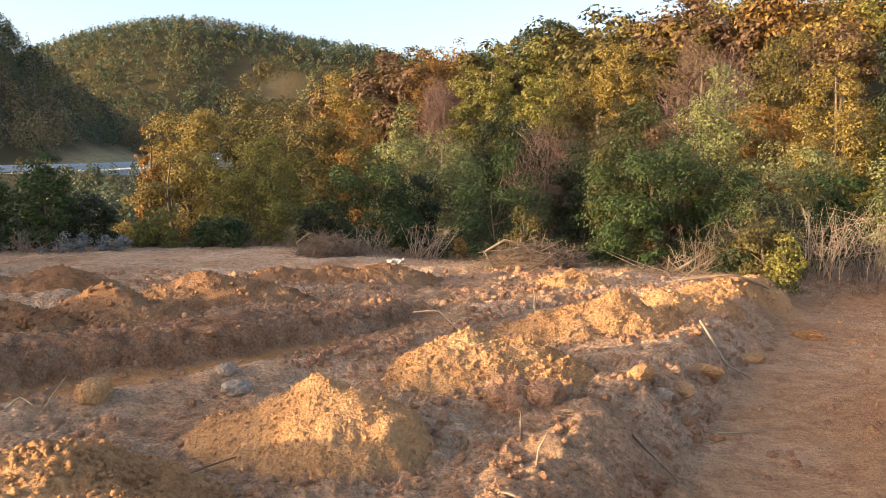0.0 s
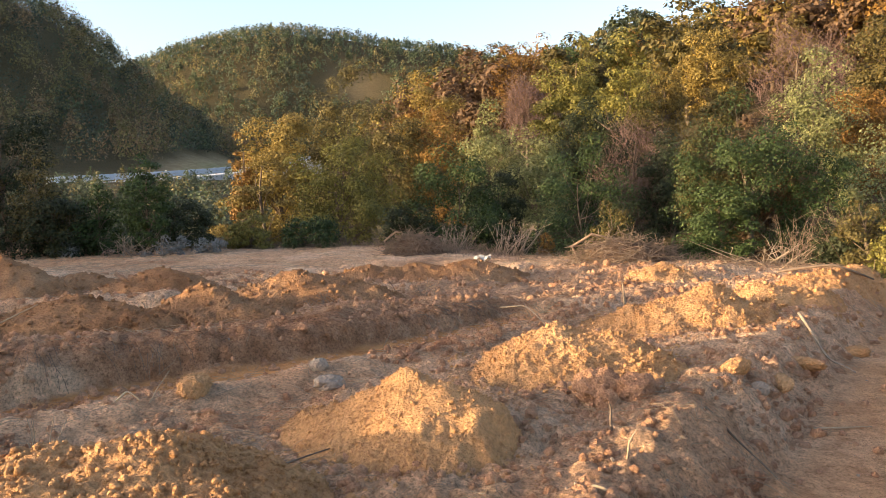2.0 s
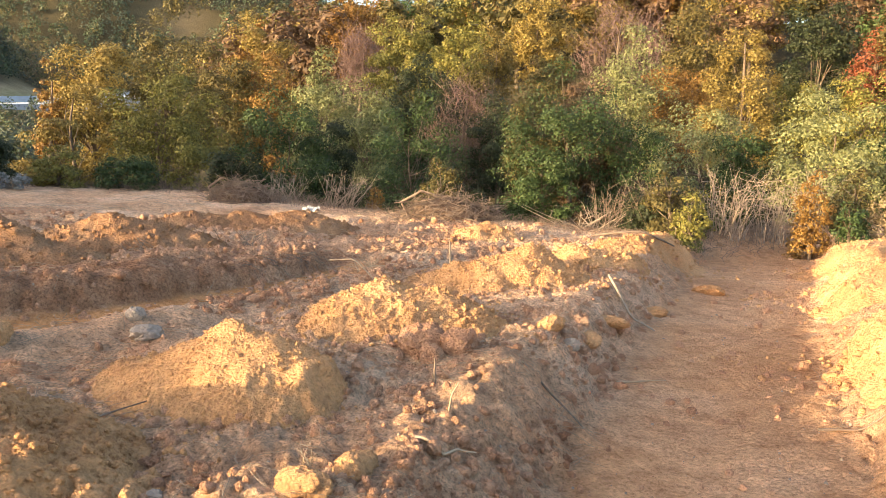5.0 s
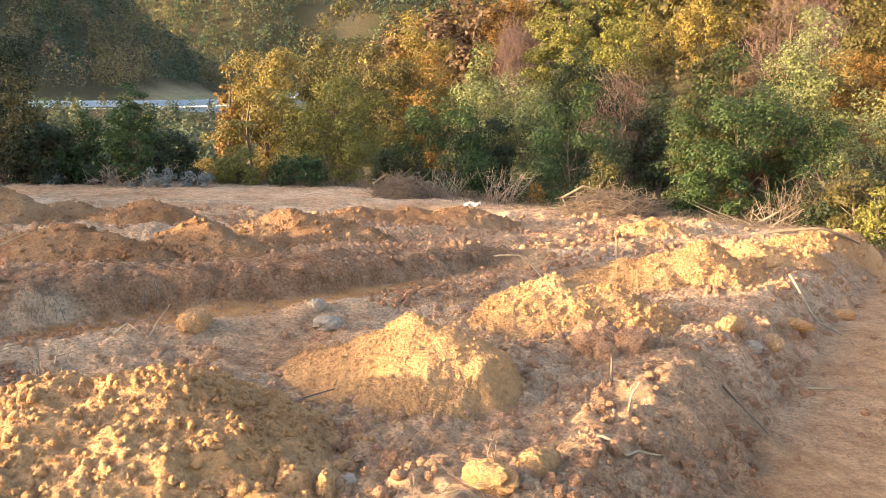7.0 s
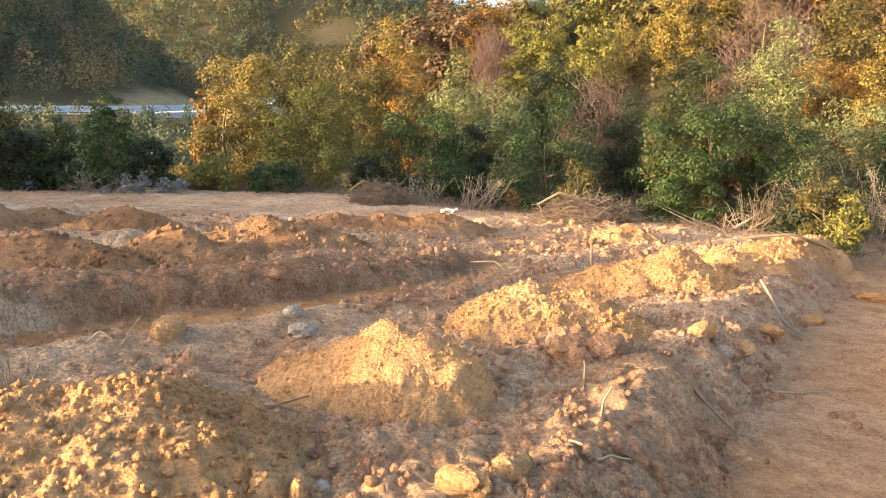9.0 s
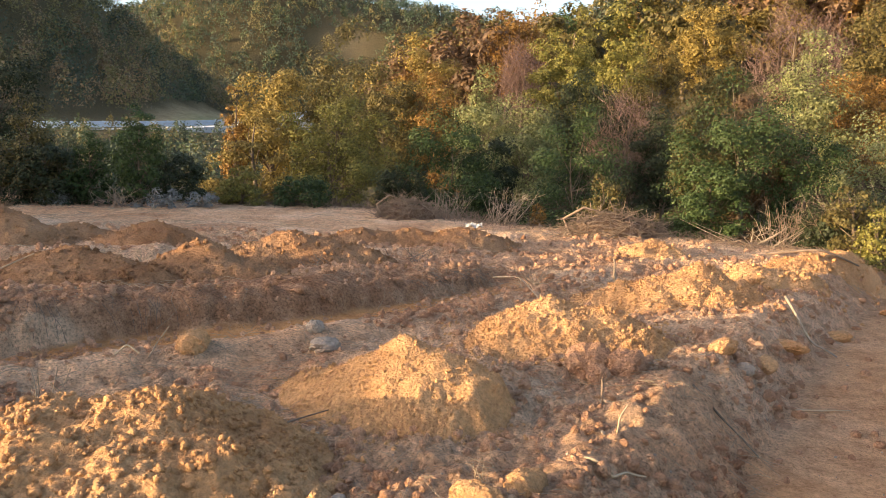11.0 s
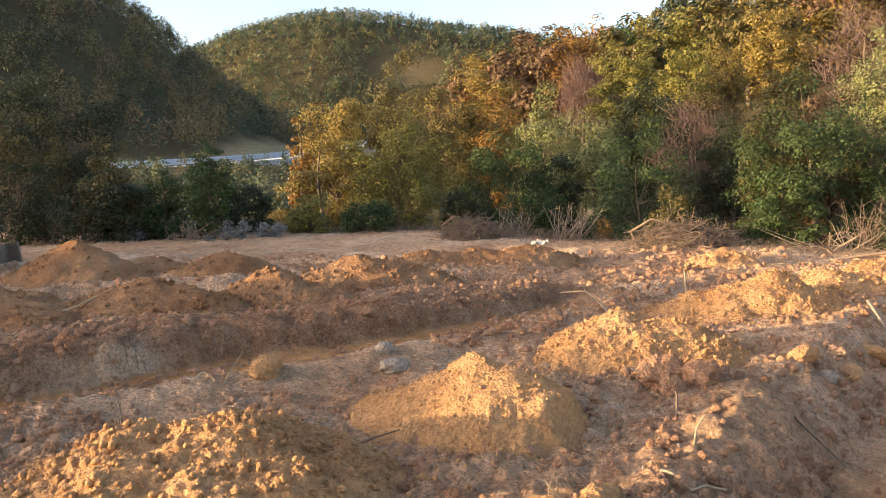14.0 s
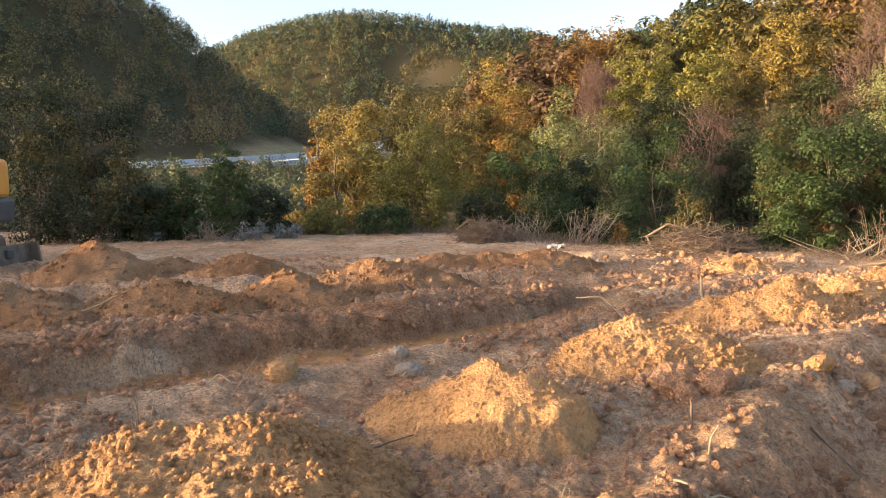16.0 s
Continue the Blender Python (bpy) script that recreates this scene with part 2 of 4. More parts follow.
def clod_relief(x, y, cell, seed, share):
    """Half-sunk rounded clods, one to a cell at most, as a height over the ground."""
    out = np.zeros(np.shape(x))
    cx, cy = np.floor(x / cell), np.floor(y / cell)
    for i in (-1, 0, 1):
        for j in (-1, 0, 1):
            qx, qy = cx + i, cy + j
            px, py = (qx + 0.2 + 0.6 * lattice(qx, qy, seed)) * cell, (qy + 0.2 + 0.6 * lattice(qx, qy, seed + 50)) * cell
            r = cell * (0.25 + 0.42 * lattice(qx, qy, seed + 90)) * (lattice(qx, qy, seed + 130) < share)
            turn = 6.28 * lattice(qx, qy, seed + 170)
            ux, uy = (x - px) * np.cos(turn) + (y - py) * np.sin(turn), (y - py) * np.cos(turn) - (x - px) * np.sin(turn)
            e = 1 - (np.hypot(ux, uy * 1.35) / (r + 1e-6)) ** 2
            out = np.maximum(out, np.sqrt(np.maximum(0, e)) * r * 0.62)
    return out


def profile(d, stops):
    return np.interp(d, [p for p, _ in stops], [h for _, h in stops])


def lay_of_land(x, y):
    """Field, gully, the wooded slopes round it and the hills beyond."""
    out, _ = along(x, y, EDGE)                      # positive beyond the field
    r = np.hypot(x, y) + 1e-6
    az = np.arctan2(x, np.maximum(y, 1e-3)) * 57.2958
    z = 0.02 * np.zeros_like(r)
    beyond = np.maximum(out, 0)
    gully = -1.3 * smooth(beyond, 0.3, 5) - 0.7 * smooth(beyond, 4, 12)
    rise = 0.245 * np.maximum(0, r - 26) * smooth(r, 22, 40)
    rise = 34 * np.tanh(rise / 34)
    right = rise * smooth(az, -9, 6) * (0.75 + 0.30 * smooth(az, 5, 30))
    left = 5.5 * smooth(r, 40, 130) * (1 - smooth(az, -14, -2))
    z = gully + (right + left) * (out > 0)
    hill = np.exp(-(np.hypot(x + 192, y - 232) / 108) ** 4) * 62
    hill2 = 103 * np.exp(-((x + 110) / 190) ** 2 - ((y - 560) / 110) ** 2)
    hill3 = 67 * np.exp(-((x - 40) / 260) ** 2 - ((y - 660) / 90) ** 2)
    hill4 = 150 * np.exp(-((x - 205) / 110) ** 2 - ((y - 930) / 120) ** 2)
    far = smooth(r, 60, 160) * (y > 0)
    z = z + far * (hill + np.maximum(np.maximum(hill2, hill3), hill4))
    z = z + far * wobble(x, y, 60, 5, 3) * 4
    return z, out


def near_relief(x, y, out):
    """The trenches with their banks and the rough worked surface of the field."""
    field = 1 - smooth(out, -1.0, 0.5)
    wav = wobble(x, y, 0.7, 3, 3) * 0.11 + wobble(x, y, 0.17, 4, 3, 0.6) * 0.09
    d, _ = along(x, y, TRENCH_A)
    fade = 1 - smooth(x + y, 9.6, 11.8)
    dw = d + wav * 0.8
    ridge = profile(dw, ((-2.1, 0), (-1.3, -0.09), (-1.05, -0.06), (-0.78, 0.02), (-0.62, 0.025), (-0.45, 0.0), (-0.3, 0.0)))
    cut = profile(dw, ((-0.55, 0), (-0.42, -0.05), (-0.3, -0.075), (0.1, -0.075), (0.15, -0.07), (0.2, 0.0)))
    bank = profile(dw, ((0.1, 0.0), (0.14, 0.06), (0.22, 0.55), (0.34, 0.88), (0.5, 1.0), (0.9, 0.85), (1.6, 0.5), (2.6, 0.0)))
    tall = np.interp(x, (-5.0, -3.3, -1.7, 0.2), (0.32, 0.25, 0.18, 0.14))
    za = (ridge * (1 + 0.5 * wobble(x, y, 0.9, 19, 3)) + cut + bank * tall) * fade
    d2, _ = along(x, y, TRENCH_B)
    zb = profile(d2 + wav * 1.1, ((-3.2, 0.05), (-1.5, 0.10), (-1.15, 0.02), (-0.85, -0.26), (0.0, -0.31), (0.78, -0.28), (1.12, 0.0), (1.3, 0.09), (1.75, 0.03), (2.6, 0.0)))
    d3, _ = along(x, y, TRENCH_C)
    fade3 = 1 - 0.8 * smooth(x, -5, -1.5)
    zc = profile(d3 + wav, ((-1.4, 0), (-0.7, 0.10), (-0.3, -0.2), (0.25, -0.22), (0.5, 0.08), (1.2, 0.04), (1.8, 0))) * fade3
    floor_b = 1 - smooth(np.abs(d2), 0.6, 0.95)
    floor_a = (1 - smooth(np.abs(dw + 0.14), 0.2, 0.3)) * fade
    rough = wobble(x, y, 1.4, 21, 4, 0.5) * 0.07 + wobble(x, y, 0.30, 31, 5, 0.66) * 0.085
    strewn = smooth(wobble(x, y, 0.9, 45, 3), -0.35, 0.25)
    lumps = np.maximum(clod_relief(x, y, 0.15, 41, 0.30), np.maximum(clod_relief(x, y, 0.085, 42, 0.45), clod_relief(x, y, 0.045, 43, 0.6))) * (0.25 + 0.75 * strewn)
    calm = 1 - np.maximum(np.maximum(0.85 * floor_a, 0.78 * floor_b), 0.5 * fade * smooth(dw, -1.2, -0.9) * (1 - smooth(dw, 0.1, 0.3)))
    back = smooth(y, 13.5, 17)                      # the levelled strip before the bushes
    crumble = smooth(dw, 0.08, 0.25) * (1 - smooth(dw, 0.6, 1.1)) * fade * wobble(x, y, 0.22, 33, 4, 0.7) * 0.07
    z = za + zb + zc + crumble + (rough + lumps) * calm * (1 - 0.4 * back)
    marks = floor_b * 0.012 * wobble(x * 0.6 + y * 0.8, x * 0.8 - y * 0.6, 0.16, 77, 3) * (1 + wobble(x, y, 1.0, 78, 2))
    z = z + marks
    return z * field, np.maximum(floor_a, 0.75 * floor_b * (0.6 + 0.4 * wobble(x, y, 0.9, 79, 4))) * field, field


def ground_at(x, y):
    """The height of the ground."""
    x, y = np.asarray(x, float), np.asarray(y, float)
    z, out = lay_of_land(x, y)
    return z + near_relief(x, y, out)[0]


def spread(lo, hi, step, far, growth=1.10, wider=None):
    mid = [lo]
    while mid[-1] < hi:
        mid.append(mid[-1] + (step if wider is None else step + wider * (mid[-1] - lo)))
    low, high, s = [], [], step
    v = lo
    while v > -far:
        s *= growth
        v -= s
        low.append(v)
    v, s = mid[-1], mid[-1] - mid[-2]
    while v < far:
        s *= growth
        v += s
        high.append(v)
    return np.array(low[::-1] + mid + high)


# the sheet's columns fan out ahead, so that the field near by is the most finely worked
fan = spread(-0.80, 0.98, 0.0032, 70, 1.13)
ys = spread(2.6, 19.5, 0.0128, 2600, 1.11, 0.0052)
gs, gy = np.meshgrid(fan, ys)
gx = gs * np.where(gy > 2.6, gy + 1.0, 3.6 + 0.6 * (2.6 - gy))
gz0, gout = lay_of_land(gx, gy)
rel, wet_floor, in_field = near_relief(gx, gy, gout)
gz = gz0 + rel
nx, ny = len(fan), len(ys)
ii, jj = np.meshgrid(np.arange(ny - 1), np.arange(nx - 1), indexing="ij")
q = (ii * nx + jj).ravel()
gm = mesh_from("ground", np.stack([gx, gy, gz], -1).reshape(-1, 3), np.stack([q, q + 1, q + nx + 1, q + nx], -1), M_GROUND)
col = gm.attributes.new("kind", "FLOAT_COLOR", "POINT")
rr = np.hypot(gx, gy)
clearing = np.exp(-(((gx + 57) / 24) ** 2 + ((gy - 480) / 14) ** 2) ** 2)
valley = np.exp(-(((gx + 48) / 12) ** 2 + ((gy - 190) / 40) ** 2) ** 2)
litter = smooth(gout, -0.3, 1.2)
grassy = np.clip(clearing + valley, 0, 1)
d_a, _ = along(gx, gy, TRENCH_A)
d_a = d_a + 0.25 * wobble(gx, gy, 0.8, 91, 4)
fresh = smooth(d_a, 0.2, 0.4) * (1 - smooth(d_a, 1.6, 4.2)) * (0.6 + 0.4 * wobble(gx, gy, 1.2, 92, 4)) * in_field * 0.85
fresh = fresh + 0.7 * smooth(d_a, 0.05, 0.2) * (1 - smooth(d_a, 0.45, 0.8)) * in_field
fresh = np.clip(fresh + 0.5 * smooth(wobble(gx, gy, 1.6, 93, 4), 0.05, 0.45) * (gy < 9) * in_field, 0, 0.9)
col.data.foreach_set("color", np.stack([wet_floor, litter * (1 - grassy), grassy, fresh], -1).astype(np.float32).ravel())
ground = tagged(new("ground", gm), "rough brown bulldozed earth field cut by shallow trenches", "ground", kind="structure")


# ---- soil heaps ----
def heap(name, x, y, cones, material, label, clods=500, seed=0, size=(0.008, 0.034), rough=0.05):
    """A dumped heap: overlapping cones of loose soil with crumbs and clods on it. cones: dx, dy, height, rx, ry."""
    g = np.random.default_rng(seed + 100)
    lo = np.array([min(c[0] - 1.5 * c[3] for c in cones), min(c[1] - 1.5 * c[4] for c in cones)])
    hi = np.array([max(c[0] + 1.5 * c[3] for c in cones), max(c[1] + 1.5 * c[4] for c in cones)])
    step = max(0.014, 0.0027 * math.hypot(x, y))
    ux, uy = np.meshgrid(np.arange(lo[0], hi[0], step), np.arange(lo[1], hi[1], step))

    def top(ax, ay):
        wx, wy = x + ax, y + ay
        bx, by = ax + 0.09 * wobble(wx, wy, 0.35, seed + 1, 3), ay + 0.09 * wobble(wx, wy, 0.35, seed + 7, 3)
        h = np.zeros_like(bx)
        for dx, dy, ht, rx, ry in cones:
            r = np.hypot((bx - dx) / rx, (by - dy) / ry)
            one = np.maximum(0, ht * (1.0 - np.sqrt(r * r + 0.02) + 0.1))
            near = np.maximum(0, 0.16 - np.abs(h - one)) / 0.16
            both = np.minimum(h, one)
            h = np.maximum(h, one) + near * near * 0.045 * smooth(both, 0.0, 0.08) + 0.1 * both
        skirt = smooth(h, 0.0, 0.09)
        fresh = np.maximum(clod_relief(wx, wy, 0.10, seed + 11, 0.16), np.maximum(clod_relief(wx, wy, 0.055, seed + 12, 0.35), clod_relief(wx, wy, 0.032, seed + 13, 0.5)))
        h = h + skirt * (fresh * min(0.36, rough * 8) + wobble(wx, wy, 0.16, seed + 3, 4, 0.6) * rough + np.maximum(0, wobble(wx, wy, 0.06, seed + 5, 2)) ** 2 * rough * 0.9)
        return h

    h = top(ux, uy)
    z = np.where(h > 0.004, ground_at(x + ux, y + uy) * (1 - smooth(h, 0.1, 0.3)) + h, ground_at(x + ux, y + uy) - 0.05)
    ny2, nx2 = ux.shape
    i, j = np.meshgrid(np.arange(ny2 - 1), np.arange(nx2 - 1), indexing="ij")
    k = (i * nx2 + j).ravel()
    f = np.stack([k, k + 1, k + nx2 + 1, k + nx2], -1)
    keep = (h.ravel()[f] > 0.004).any(1)
    used, inv = np.unique(f[keep], return_inverse=True)
    v = np.stack([ux, uy, z], -1).reshape(-1, 3)[used]
    root = tagged(new(name), label, "soil heap", "soil heaps on the field")
    root.location = (x, y, 0)
    under(new("soil", mesh_from("soil", v, inv.reshape(-1, 4), material)), root)
    if clods:
        clods = int(clods * 2.0)
        px, py = g.uniform(lo[0], hi[0], clods * 3), g.uniform(lo[1], hi[1], clods * 3)
        hh = top(px, py)
        ok = np.nonzero(hh + g.normal(0, 0.012, len(hh)) > 0.012)[0][:clods]
        s = size[0] + (size[1] - size[0]) * g.random(len(ok)) ** 5
        pz = np.where(hh[ok] > 0.004, ground_at(x + px[ok], y + py[ok]) * (1 - smooth(hh[ok], 0.1, 0.3)) + np.maximum(hh[ok], 0), ground_at(x + px[ok], y + py[ok]))
        for sel, shape in ((s > 0.02, ICO2), ((s > 0.011) & (s <= 0.02), ICO1), (s <= 0.011, OCTA)):
            cl = new("crumb_layer", lumps_mesh("crumb_layer", np.stack([px[ok], py[ok], pz + s * 0.1], -1)[sel], s[sel], material, g, shape))
            tagged(under(cl, root), "loose crumbled clods of the same soil", kind="stuff")
    return root


def ico(level=1):
    bm = bmesh.new()
    bmesh.ops.create_icosphere(bm, subdivisions=level, radius=1)
    v = np.array([p.co for p in bm.verts])
    f = np.array([[p.index for p in q.verts] for q in bm.faces])
    bm.free()
    return v, f


ICO1, ICO2, ICO3 = ico(1), ico(2), ico(4)
OCTA = (np.array(((1, 0, 0), (-1, 0, 0), (0, 1, 0), (0, -1, 0), (0, 0, 1), (0, 0, -1)), float),
        np.array(((0, 2, 4), (2, 1, 4), (1, 3, 4), (3, 0, 4), (2, 0, 5), (1, 2, 5), (3, 1, 5), (0, 3, 5))))


def lumps_mesh(name, places, sizes, material, g, shape=None):
    """Many uneven lumps as one mesh."""
    v0, f0 = shape or ICO1
    n = len(places)
    v = v0[None] * (1 + g.normal(0, 0.16, (n, len(v0), 1)))
    v = v * g.uniform(0.65, 1.2, (n, 1, 3)) * np.asarray(sizes)[:, None, None]
    a = g.uniform(0, 6.28, n)
    ca, sa = np.cos(a)[:, None], np.sin(a)[:, None]
    v = np.stack([v[..., 0] * ca - v[..., 1] * sa, v[..., 0] * sa + v[..., 1] * ca, v[..., 2]], -1) + np.asarray(places)[:, None]
    f = f0[None] + (np.arange(n) * len(v0))[:, None, None]
    return mesh_from(name, v.reshape(-1, 3), f.reshape(-1, 3), material, shape is ICO2)


# ---- trees and shrubs ----
def crown_points(g, n, clumps, shape, h, w, rad):
    """Places and outward directions of leaves, in clumps inside a crown of that height and width."""
    cs = []
    while len(cs) < clumps:
        p = g.uniform((-0.5, -0.5, 0), (0.5, 0.5, 1))
        r = 2 * math.hypot(p[0], p[1])
        z = p[2]
        limit = {"broad": math.sin(math.pi * min(1, (z - 0.1) / 0.93) ** 0.85) ** 0.7 if z > 0.1 else 0,
                 "bush": math.sqrt(max(0, 1 - z ** 2.2)) * (0.85 + 0.15 * z),
                 "tall": math.sin(math.pi * min(1, (z - 0.04) / 0.98) ** 0.75) ** 0.8 if z > 0.04 else 0,
                 "larch": (1.02 - z) ** 0.75 if z > 0.06 else 0,
                 "pine": (0.95 if z > 0.4 else 0) * math.sqrt(max(0, 1.02 - z)) * 1.2,
                 "sapling": math.sin(math.pi * min(1, z) ** 0.8)}[shape]
        if r < limit * g.uniform(0.78, 1.1) and g.random() < 0.1 + 0.9 * r ** 1.5:
            cs.append(p)
    cs = np.array(cs) * (w, w, h)
    which = g.integers(0, clumps, n)
    d = g.normal(0, 1, (n, 3))
    d /= np.linalg.norm(d, axis=1)[:, None]
    d[:, 2] = np.abs(d[:, 2]) * g.choice((1, 1, 1, -0.6), n)
    size = (rad * g.uniform(0.55, 1.25, clumps))[which]
    flat = {"larch": 0.4, "pine": 0.45}.get(shape, 0.85)
    p = cs[which] + d * (size * g.uniform(0.35, 1.0, n) ** 0.5)[:, None] * (1, 1, flat)
    out = d + 0.5 * (p / (w, w, h) - (0, 0, 0.45)) + (0, 0, 0.3)
    return p, out, cs


def limbs(g, targets, trunk_top, lean, r0, height, width):
    """A leaning trunk and limbs that reach for the clumps."""
    zz = np.linspace(0, trunk_top, 7)
    tr = np.stack([lean[0] * zz ** 1.5 + 0.03 * np.sin(zz * 7 + lean[1] * 9), lean[1] * zz ** 1.5 + 0.03 * np.cos(zz * 6), zz], -1) * (width, width, height)
    paths = [(tr, r0 * (1 - 0.85 * zz / trunk_top) + 0.006)]
    for c in targets:
        k = int(np.clip(np.searchsorted(tr[:, 2], c[2] * g.uniform(0.35, 0.75)), 0, 5))
        a = tr[k]
        mid = (a + c) / 2 + g.normal(0, 0.05 * width, 3)
        t = np.linspace(0, 1, 5)[:, None]
        p = a * (1 - t) ** 2 + 2 * mid * t * (1 - t) + c * t * t
        paths.append((p, np.linspace(max(0.012, r0 * 0.4 * (1 - k / 8)), 0.005, 5)))
    return tubes(paths, 5)


def grow(shape, h, w, leaf, cover, seed, branches=24):
    """Trunk and crown meshes of a tree of that height and width. leaf: half a leaf's length; cover: how thickly it is leaved."""
    g = np.random.default_rng(seed)
    r0 = 0.035 if shape in ("bush", "sapling") else 0.02 * h
    if shape == "bare":
        p, d, cs = crown_points(g, 10, 70, "broad", h, w, 0.3)
        v, f = limbs(g, cs[:45], 0.8, g.normal(0, 0.06, 2), r0, h, w)
        tw = []
        for c in cs:
            for _ in range(26):
                a = c + g.normal(0, 0.3, 3)
                e = a + np.array((g.normal(0, 0.35), g.normal(0, 0.35), g.uniform(0.1, 0.7)))
                tw.append((np.array((a, (a + e) / 2 + g.normal(0, 0.05, 3), e)), np.array((0.6, 0.4, 0.2)) * leaf * 0.3))
        cv, cf = tubes(tw, 3)
    else:
        rad = 0.165 * (w * w * h) ** (1 / 3) * (0.75 if shape in ("tall", "sapling") else 1)
        area = 3.0 * w * h + 0.8 * w * w
        clumps = int(np.clip(0.40 * area / rad ** 2, 12, 110))
        n = int(np.clip(cover * area / (leaf * leaf), 200, 19000))
        p, d, cs = crown_points(g, n, clumps, shape, h, w, rad)
        v, f = limbs(g, cs[: min(branches, clumps)], 0.78 if shape in ("larch", "tall", "pine") else 0.68, g.normal(0, 0.07, 2), r0, h, w)
        cv, cf = leaves(p, d, leaf, g, 0.6, 0.42)
    return mesh_from("trunk", v, f, M_BARK), mesh_from("crown", cv, cf, LEAF["green"], False)


WORDS = {"gold": "golden-yellow autumn", "yellowgreen": "yellow-green", "pale": "pale silvery-green", "green": "leafy green", "dark": "dark green",
         "olive": "olive-brown autumn", "brown": "russet-brown", "orange": "orange autumn", "red": "red autumn", "bare": "bare purple-brown", "silver": "silvery-grey", "straw": "dry straw-coloured"}
KINDS = {"broad": "broadleaf_tree", "bush": "shrub", "tall": "tall_tree", "larch": "larch_tree", "pine": "pine_tree", "sapling": "sapling", "bare": "bare_tree"}


FAR = {}


def plant(shape, colour, x, y, top, width, far_off=False, cover=0.62):
    """A tree or shrub whose crown reaches the height top and is about that wide."""
    far = math.hypot(x, y)
    z = float(ground_at(x, y))
    root = new(KINDS[shape])
    turn = random.uniform(0, 360)
    if far_off:
        key = (shape, random.randrange(6))
        if key not in FAR:
            FAR[key] = grow(shape, 6.5, 5.0, 0.13, 0.55, 500 + len(FAR), 5)
        trunk, crown = FAR[key]
        s = (top - z) / 6.5
        root.matrix_basis = pose(x, y, z - 0.05, 0, 0, turn) @ Matrix.Diagonal((s * random.uniform(0.9, 1.25), s * random.uniform(0.9, 1.25), s, 1))
    else:
        h = top - z
        width = max(width, 0.42 * h) if shape not in ("tall", "sapling") else width
        trunk, crown = grow(shape, h, width, max(0.024, 0.0014 * far), cover, int(x * 131 + y * 977) % 100000)
        root.matrix_basis = pose(x, y, z - 0.05, 0, 0, turn)
    under(new("trunk", trunk), root)
    b = under(new("crown", crown), root)
    b.material_slots[0].link = "OBJECT"
    b.material_slots[0].material = LEAF[colour]
    noun = "shrub" if shape == "bush" else "sapling" if shape == "sapling" else "tree"
    where = "at the edge of the field" if far < 22 else "on the slope behind the field" if far < 50 else "on the wooded hillside"
    return tagged(root, f"{WORDS[colour]} {noun} {where}", "shrub" if noun == "shrub" else "tree", f"{WORDS[colour]} {noun}s")

plant("broad", "dark", -13.4, 21.3, 5.3, 2.4, cover=0.3)
plant("broad", "dark", -11.5, 21.3, 4.5, 2.6, cover=0.3)
plant("broad", "olive", -11.8, 20.0, 3.5, 1.8, cover=0.3)
plant("bush", "olive", -9.6, 19.5, 2.4, 1.7)
plant("bush", "dark", -11.6, 18.9, 2.3, 1.7, cover=0.3)
plant("bush", "dark", -10.6, 18.7, 1.9, 1.8, cover=0.3)
plant("sapling", "green", -7.1, 19.4, 2.7, 1.2)
plant("bush", "green", -8.4, 19.7, 1.9, 1.2)
plant("bush", "dark", -7.1, 21.0, 1.5, 2.3)
plant("bush", "dark", -9.2, 19.1, 1.6, 1.6)
plant("larch", "gold", -5.8, 25.6, 3.3, 3.3)
plant("tall", "orange", -7.6, 30.3, 4.2, 0.9)
plant("broad", "gold", -6.5, 31.6, 5.0, 2.7)
plant("broad", "olive", -4.0, 34.0, 6.3, 3.5)
plant("broad", "yellowgreen", -3.2, 25.5, 3.3, 3.5)
plant("broad", "gold", -0.9, 36.2, 6.7, 2.9)
plant("broad", "orange", -0.3, 31.2, 4.4, 1.7)
plant("broad", "pale", 1.4, 28.2, 4.1, 2.4)
plant("broad", "pale", 2.8, 27.1, 3.5, 1.8)
plant("broad", "olive", -2.1, 31.1, 4.5, 2.5)
plant("bush", "green", 0.2, 21.7, 2.4, 2.8)
plant("bush", "dark", 1.3, 22.2, 2.0, 1.8)
plant("bush", "green", 3.3, 21.0, 2.7, 2.7)
plant("bush", "dark", -1.0, 20.7, 1.1, 1.6)
plant("bush", "green", -3.5, 20.7, 0.8, 1.7)
plant("bush", "yellowgreen", -5.0, 20.6, 1.0, 1.3)
plant("bush", "dark", 3.9, 18.3, 1.1, 1.5)
plant("tall", "yellowgreen", 5.5, 37.8, 8.7, 3.2)
plant("broad", "orange", 4.3, 58.1, 11.5, 3.1)
plant("broad", "orange", 5.8, 59.9, 12.1, 2.7)
plant("bare", "bare", 4.6, 48.0, 8.1, 2.2)
plant("broad", "yellowgreen", 9.1, 43.3, 8.3, 3.0)
plant("broad", "gold", 11.9, 45.7, 8.4, 2.5)
plant("bare", "bare", 6.8, 30.5, 4.0, 2.5)
plant("broad", "dark", 5.8, 33.7, 4.8, 3.5)
plant("broad", "olive", 7.9, 35.3, 5.3, 3.1)
plant("broad", "gold", 15.7, 49.8, 10.6, 3.6)
plant("broad", "olive", 13.3, 40.1, 6.7, 2.1)
plant("broad", "dark", 7.8, 29.2, 3.5, 2.2)
plant("broad", "green", 5.8, 16.1, 3.0, 2.7)
plant("broad", "olive", 5.4, 17.1, 2.9, 1.3)
plant("broad", "brown", 6.6, 17.3, 3.3, 1.1)
plant("bush", "green", 5.0, 15.5, 1.5, 1.5)
